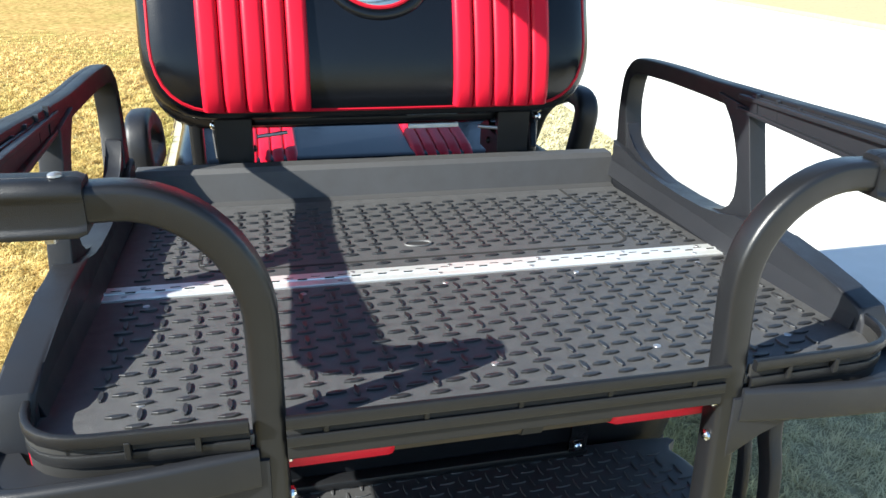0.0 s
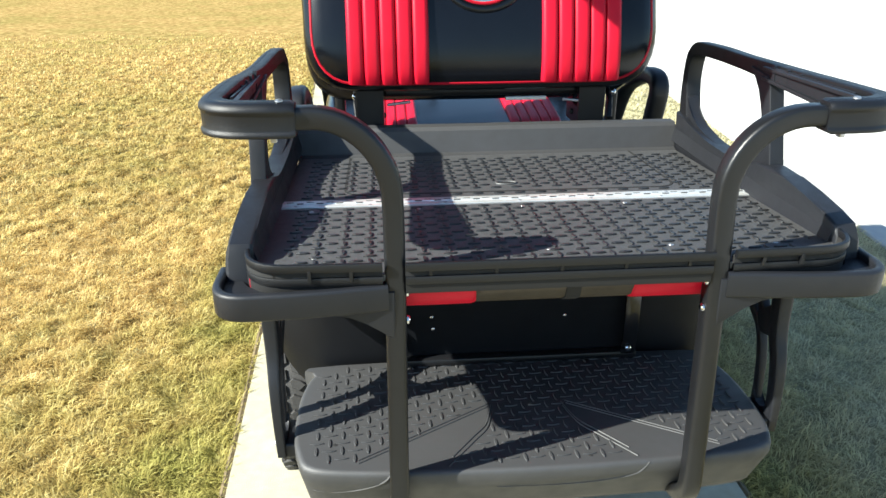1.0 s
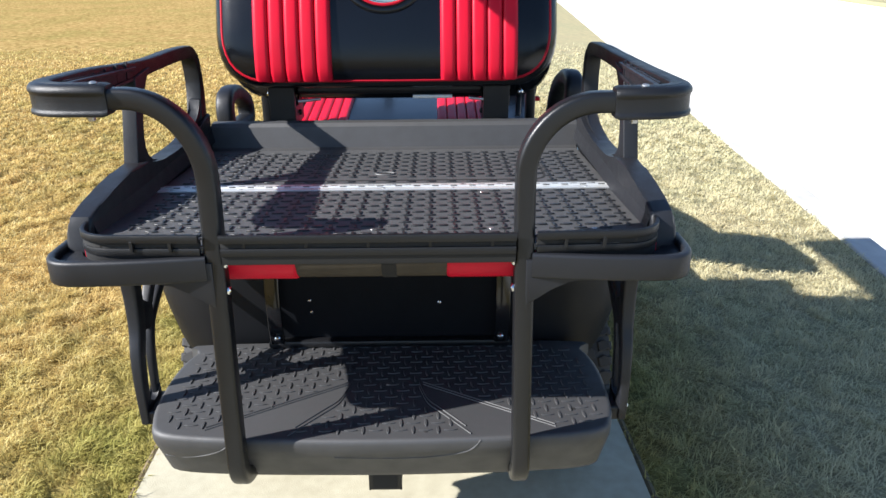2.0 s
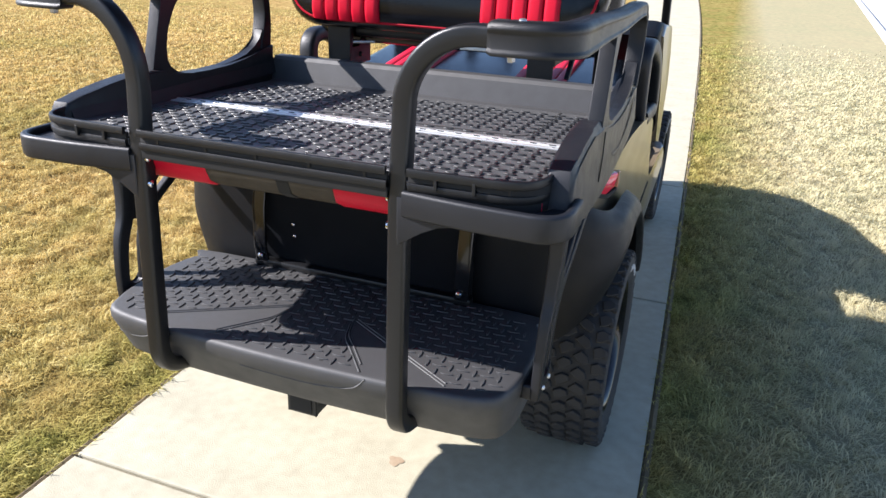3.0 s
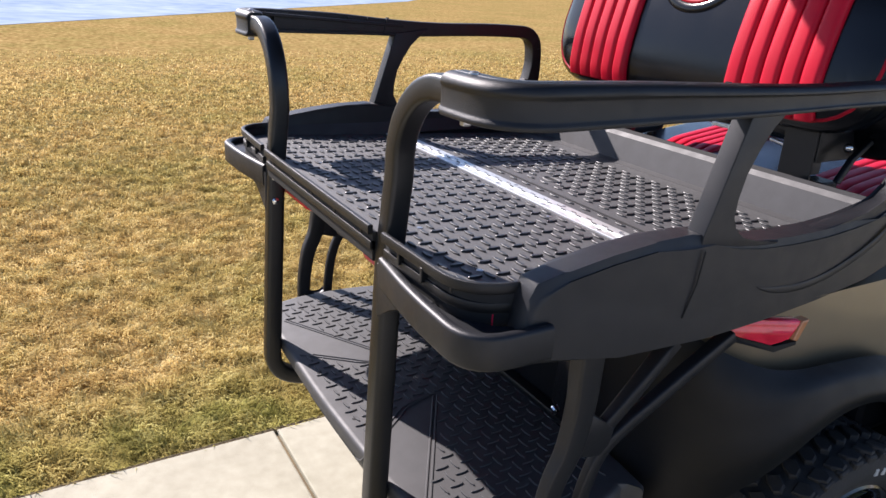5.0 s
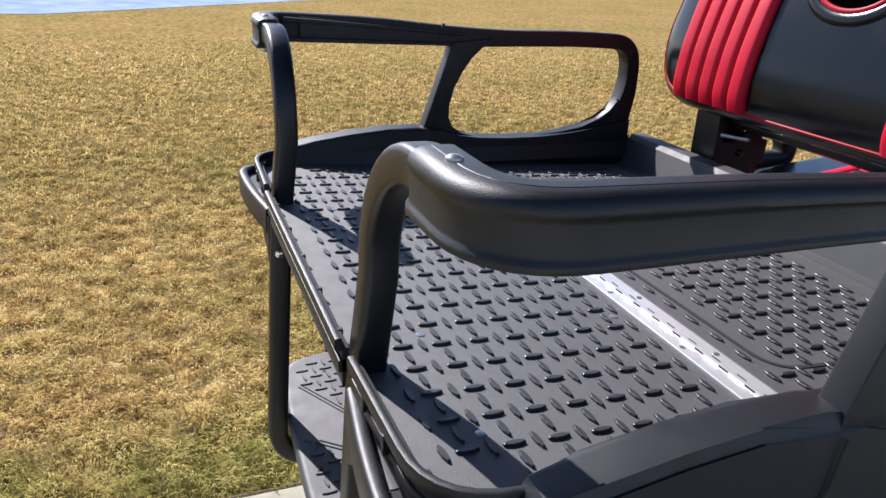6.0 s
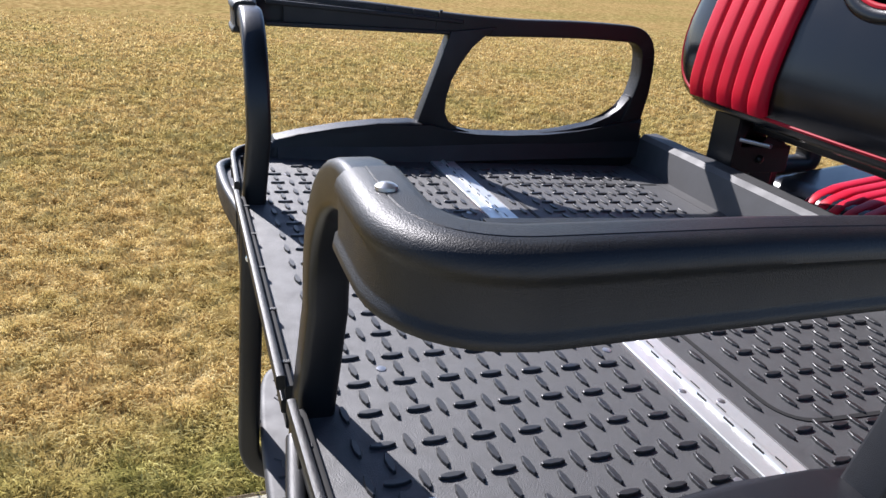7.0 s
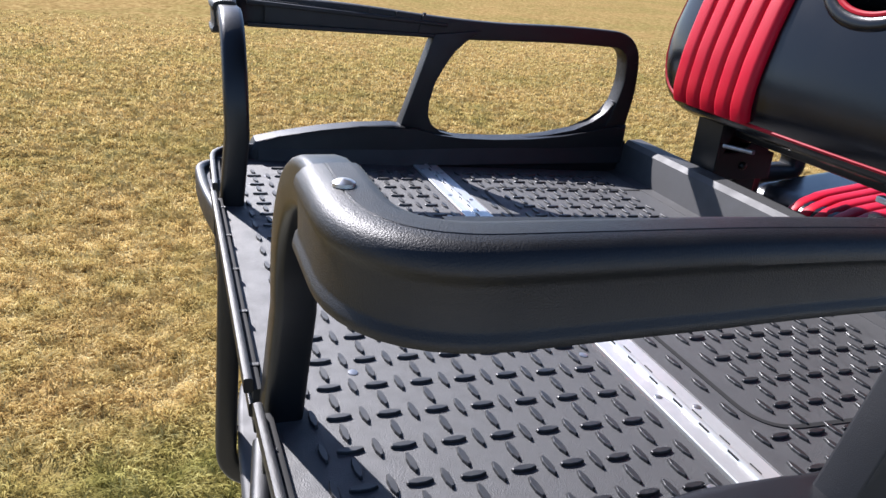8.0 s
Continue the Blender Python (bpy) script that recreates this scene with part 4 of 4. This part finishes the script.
def backrest(name, y, z0, z1, lean, label, thick=0.118, w=0.434, plain=False, cx=-0.015):
    """A padded back: black vinyl, two red channelled panels, red piping; lean in metres over its height."""
    def at(x, z, d):
        u = (z - z0) / (z1 - z0)
        return Vector((cx + x, y + lean * u + d + bow(u) + 0.012 * (abs(x) / w) ** 4, z))
    outline = fillet([(0, z0, 0), (w, z0, 0), (w, z1, 0), (-w, z1, 0), (-w, z0, 0), (0, z0, 0)], 0.125, 8)[:-1]
    bm = bmesh.new()
    loops = []
    for inset, d in ((0.200, -0.006), (0.150, -0.006), (0.100, -0.005), (0.060, -0.004), (0.030, 0.0), (0.010, 0.004), (0.0, 0.010), (-0.013, 0.018), (-0.021, 0.032), (-0.022, thick - 0.050), (-0.012, thick - 0.012), (0.008, thick - 0.002), (0.03, thick)):
        lp = []
        for p in outline:
            px, cz = p.x, p.y
            mid = Vector((0, (z0 + z1) / 2))
            sx, sz = 1 - inset / w, 1 - inset / ((z1 - z0) / 2)
            lp.append(bm.verts.new(at(px * sx, mid.y + (cz - mid.y) * sz, d)))
        loops.append(lp)
    k = len(outline)
    for a, b in zip(loops, loops[1:]):
        for i in range(k):
            bm.faces.new((a[i], a[(i + 1) % k], b[(i + 1) % k], b[i]))
    bm.faces.new(loops[0][::-1])
    bm.faces.new(loops[-1])
    back = part(name, bm, VINYL, cart, label, smooth=True)
    if plain:
        return back
    for s in (-1, 1):
        for q in range(5):
            x = 0.143 + q * 0.0406
            lo, hi = z0 + 0.006, z1 - 0.006
            ln = [at(s * (x + 0.0203), zz, -0.003 + dd) for zz, dd in ((lo, 0.010), (lo + 0.022, 0.002), (lo + 0.06, -0.001), (lo + 0.11, -0.003), ((lo + hi) / 2, -0.003), (hi - 0.11, -0.003), (hi - 0.06, -0.001), (hi - 0.02, 0.003), (hi, 0.018))]
            part("red_channel", sweep(smooth_line(ln, 3), rounded(0.0406, 0.026, 0.0115, 5), up=(0, -1, 0)), RED, back, smooth=True)
    seam = [at(p.x * 0.997, (z0 + z1) / 2 + (p.y - (z0 + z1) / 2) * 0.997, 0.011) for p in outline]
    part("piping", sweep(seam, ring(0.0042, 6), closed=True), PIPING, back, smooth=True)
    return back


def oval_line(y, z, rx, rz, lean, steps=40):
    """A ring on the leaning face of the rear back."""
    out = []
    for k in range(steps):
        a = 2 * math.pi * k / steps
        zz = z + rz * math.sin(a)
        out.append(Vector((-0.018 + rx * math.cos(a), y + lean * (zz - 1.116) / 0.414 + bow((zz - 1.116) / 0.414), zz)))
    return out


def pierce(ob, z, rx, rz):
    """Cuts the oval hand hole through a back."""
    line = oval_line(0.0, z, rx, rz, 0.0)
    bm = bmesh.new()
    near = [bm.verts.new((v.x, 0.5, v.z)) for v in line]
    far = [bm.verts.new((v.x, 1.5, v.z)) for v in line]
    bm.faces.new(near), bm.faces.new(far[::-1])
    for k in range(len(line)):
        bm.faces.new((near[k], far[k], far[k - 1], near[k - 1]))
    bmesh.ops.recalc_face_normals(bm, faces=bm.faces[:])
    me = bpy.data.meshes.new("cutter")
    bm.to_mesh(me)
    bm.free()
    cutter = new("cutter", me)
    mod = ob.modifiers.new("hole", "BOOLEAN")
    mod.operation, mod.object, mod.solver = "DIFFERENCE", cutter, "EXACT"
    bpy.context.view_layer.update()
    cut = bpy.data.meshes.new_from_object(ob.evaluated_get(bpy.context.evaluated_depsgraph_get()))
    ob.modifiers.clear()
    ob.data = cut
    bpy.data.objects.remove(cutter)


rear_back = backrest("rear_backrest", 0.816, 1.116, 1.53, 0.13, "black and red channelled vinyl backrest with red piping and oval hand hole")
front_back = backrest("front_backrest", 0.985, 1.055, 1.46, -0.02, "black vinyl front backrest", 0.16, 0.445, True)
HOLE_Z = 1.364
pierce(rear_back, HOLE_Z, 0.082, 0.058)
pierce(front_back, HOLE_Z, 0.082, 0.058)
# piped roll round the hand hole
part("hole_roll", sweep(oval_line(0.816, HOLE_Z, 0.094, 0.070, 0.13), [(0.015 * u, 0.010 * v) for u, v in ring(1.0, 12)], up=(0, -1, 0), closed=True), VINYL, rear_back, smooth=True)
part("hole_piping", sweep(oval_line(0.809, HOLE_Z, 0.081, 0.057, 0.13), ring(0.0045, 8), closed=True), PIPING, rear_back, smooth=True)
# brackets carrying the backs
for s in (-1, 1):
    c = -0.015
    near, far = c + s * 0.260, c + s * 0.330
    lo, hi = min(near, far), max(near, far)
    inn = (near, near + s * 0.005)
    bracket = part("seat_bracket", box(lo, hi, 0.888, 0.893, 0.90, 1.12, 0.001), TUBE, cart, "open black steel backrest bracket")
    part("side_plate", prism([(0.893, 0.985), (0.893, 1.036), (1.020, 1.036), (1.020, 0.985)], min(inn), max(inn), "x", 0.001), TUBE, bracket)
    part("edge_plate", prism([(0.893, 1.036), (0.903, 1.036), (0.916, 1.085), (0.893, 1.10)], min(inn), max(inn), "x", 0.001), TUBE, bracket)
    part("flange", box(lo, hi, 0.893, 1.020, 1.033, 1.037, 0.001), TUBE, bracket)
    part("gusset_plate", prism([(0.945, 1.036), (0.970, 1.066), (1.012, 1.036)], min(inn), max(inn), "x", 0.001), TUBE, bracket)
    part("outer_plate", prism([(0.893, 1.036), (0.893, 1.12), (1.02, 1.12), (1.02, 1.036)], far - 0.0025, far + 0.0025, "x", 0.001), TUBE, bracket)
    part("bracket_post", box(lo + 0.008, hi - 0.008, 0.948, 1.000, 0.88, 0.986, 0.003), TUBE, bracket)
    part("nut", dome(near - s * 0.0005, 0.952, 1.012, 0.008, 0.007, "x", -s), TUBE, bracket, smooth=True)
    part("pivot_arm", sweep([Vector((s * 0.345, 0.93, 1.00)), Vector((s * 0.35, 0.955, 1.045)), Vector((s * 0.35, 1.00, 1.075))], rounded(0.014, 0.010, 0.003)), TUBE, cart)
    part("pivot_bolt", dome(s * 0.350, 0.935, 1.068, 0.009, 0.008, "y", -1), CHROME, cart, smooth=True)
part("bracket_bar", box(-0.28, 0.25, 0.915, 0.960, 1.066, 1.106, 0.012), TUBE, cart)
for s in (-1, 1):
    part("latch_pin", sweep([Vector((s * 0.266, 0.892, 1.053)), Vector((s * 0.205, 0.905, 1.057))], rounded(0.008, 0.008, 0.003)), SCREW, cart, smooth=True)
part("latch_plate", box(0.05, 0.16, 0.905, 0.918, 1.056, 1.066, 0.002), STEEL, cart)

# bench seat
bench = part("bench_seat", box(-0.475, 0.450, 1.140, 1.62, 0.80, 0.925, 0.050, 6), VINYL, cart, "black vinyl bench seat with red channels", smooth=True)
for s in (-1, 1):
    for q in range(5):
        x = 0.145 + q * 0.032
        ln = [Vector((-0.028 + s * (x + 0.016), y, z)) for y, z in ((1.136, 0.835), (1.142, 0.872), (1.160, 0.901), (1.195, 0.918), (1.26, 0.924), (1.55, 0.925), (1.60, 0.908), (1.622, 0.86))]
        part("red_channel", sweep(smooth_line(ln, 4), rounded(0.032, 0.024, 0.009, 3), up=(0, 0, 1)), RED, bench, smooth=True)
for ob in (bench, *bench.children):
    for v in ob.data.vertices:
        v.co.z += 0.12 * max(0.0, v.co.y - 1.19)
ln = fillet([(0.40, 1.142, 0.868), (-0.477, 1.142, 0.868), (-0.477, 1.60, 0.868)], 0.05)
part("bench_piping", sweep(ln, ring(0.004, 6)), PIPING, bench, smooth=True)
part("bench_base", box(-0.49, 0.49, 0.95, 1.46, 0.50, 0.815, 0.02), DARK, cart)
for s in (-1, 1):
    if s > 0:
        loop = fillet([(0.518, 1.13, 0.862), (0.520, 1.09, 0.90), (0.522, 1.030, 1.074), (0.524, 1.15, 1.080), (0.524, 1.36, 1.01), (0.522, 1.46, 0.845), (0.520, 1.20, 0.858)], [0.03, 0.06, 0.08, 0.12, 0.04])
    else:
        loop = fillet([(-0.520, 1.08, 0.89), (-0.524, 1.075, 1.03), (-0.526, 1.20, 1.035), (-0.526, 1.33, 0.975), (-0.524, 1.33, 0.915), (-0.522, 1.13, 0.920)], [0.06, 0.06, 0.06, 0.03])
    part("hip_restraint", sweep(loop, rounded(0.046, 0.052, 0.014), up=(1, 0, 0)), PLASTIC, cart, "black moulded hip restraint loop", smooth=True)

# floor, dash and nose
part("floor_mat", box(-0.50, 0.50, 1.48, 2.20, 0.552, 0.574, 0.006), DARK, cart, "black rubber floor mat")
part("firewall", box(-0.475, 0.475, 2.10, 2.15, 0.56, 0.98, 0.01), DARK, cart)
nose_prof = [(2.11, 0.66), (2.05, 0.90), (1.98, 0.98), (2.11, 1.02), (2.45, 1.00), (2.85, 0.95), (3.22, 0.80), (3.33, 0.66), (3.30, 0.50), (3.16, 0.46), (3.11, 0.58), (3.00, 0.68), (2.86, 0.73), (2.72, 0.73), (2.50, 0.66)]
nose_bm = bmesh.new()
slices = []
for k in range(15):
    x = 0.50 * math.sin(radians(-90 + 180 * k / 14))
    f = 1 - 0.34 * (abs(x) / 0.50) ** 3
    slices.append([nose_bm.verts.new((x * (1 - 0.36 * max(0.0, min(1.0, (y - 2.25) / 0.9))), 2.11 + (y - 2.11) * (0.82 + 0.18 * f), 0.44 + (z - 0.44) * f)) for y, z in nose_prof])
for g0, g1 in zip(slices, slices[1:]):
    for k in range(len(g0)):
        nose_bm.faces.new((g0[k], g0[(k + 1) % len(g0)], g1[(k + 1) % len(g0)], g1[k]))
nose_bm.faces.new(slices[0][::-1])
nose_bm.faces.new(slices[-1])
nose = part("front_cowl", nose_bm, PAINT, cart, "bronze-grey metallic front cowl", smooth=True)
dash = part("dashboard", prism([(2.06, 0.58), (2.02, 0.80), (1.94, 0.86), (1.92, 0.95), (1.96, 1.03), (2.04, 1.06), (2.14, 1.02), (2.14, 0.58)], -0.36, 0.36, "x", 0.02, 3), DARK, cart, "black dashboard with red trim", smooth=True)
for s in (-1, 1):
    part("glove_pod", prism([(2.06, 0.62), (1.905, 0.812), (1.737, 0.954), (1.62, 1.05), (1.75, 1.09), (2.02, 1.06), (2.12, 0.90), (2.12, 0.62)], min(s * 0.34, s * 0.505), max(s * 0.34, s * 0.505), "x", 0.025, 3), DARK, dash, smooth=True)
    part("cowl_side", prism([(2.10, 0.56), (1.97, 0.82), (1.84, 0.954), (1.74, 1.04), (1.84, 1.072), (2.10, 1.045), (2.22, 0.93), (2.30, 0.80), (2.27, 0.67), (2.27, 0.54), (2.18, 0.48)], min(s * 0.47, s * 0.512), max(s * 0.47, s * 0.512), "x", 0.012, 3), PAINT, nose, smooth=True)
part("dash_trim", box(0.34, 0.516, 1.722, 1.76, 0.890, 0.906, 0.005), PIPING, dash)
wheel_c = [Vector((-0.25 + 0.175 * math.cos(a), 1.86 + 0.11 * math.sin(a), 1.10 + 0.135 * math.sin(a))) for a in (2 * math.pi * k / 32 for k in range(32))]
part("steering_wheel", sweep(wheel_c, ring(0.014, 8), closed=True), DARK, cart, "black steering wheel", smooth=True)
part("steering_column", sweep([Vector((-0.25, 1.86, 1.10)), Vector((-0.25, 2.06, 0.92))], ring(0.025, 10)), DARK, cart)

# canopy on four struts
roof = part("canopy", box(-0.530, 0.530, 0.11, 1.72, 1.86, 1.905, 0.02, 3), DARK, cart, "black canopy roof", smooth=True)
for x, y0, y1 in ((-0.40, 1.10, 1.12), (0.40, 1.10, 1.12), (-0.49, 2.06, 1.66), (0.49, 2.06, 1.66)):
    part("canopy_strut", sweep([Vector((x, y0, 0.90)), Vector((x, (y0 + y1) / 2, 1.40)), Vector((x, y1, 1.87))], rounded(0.030, 0.030, 0.008)), TUBE, cart, smooth=True)
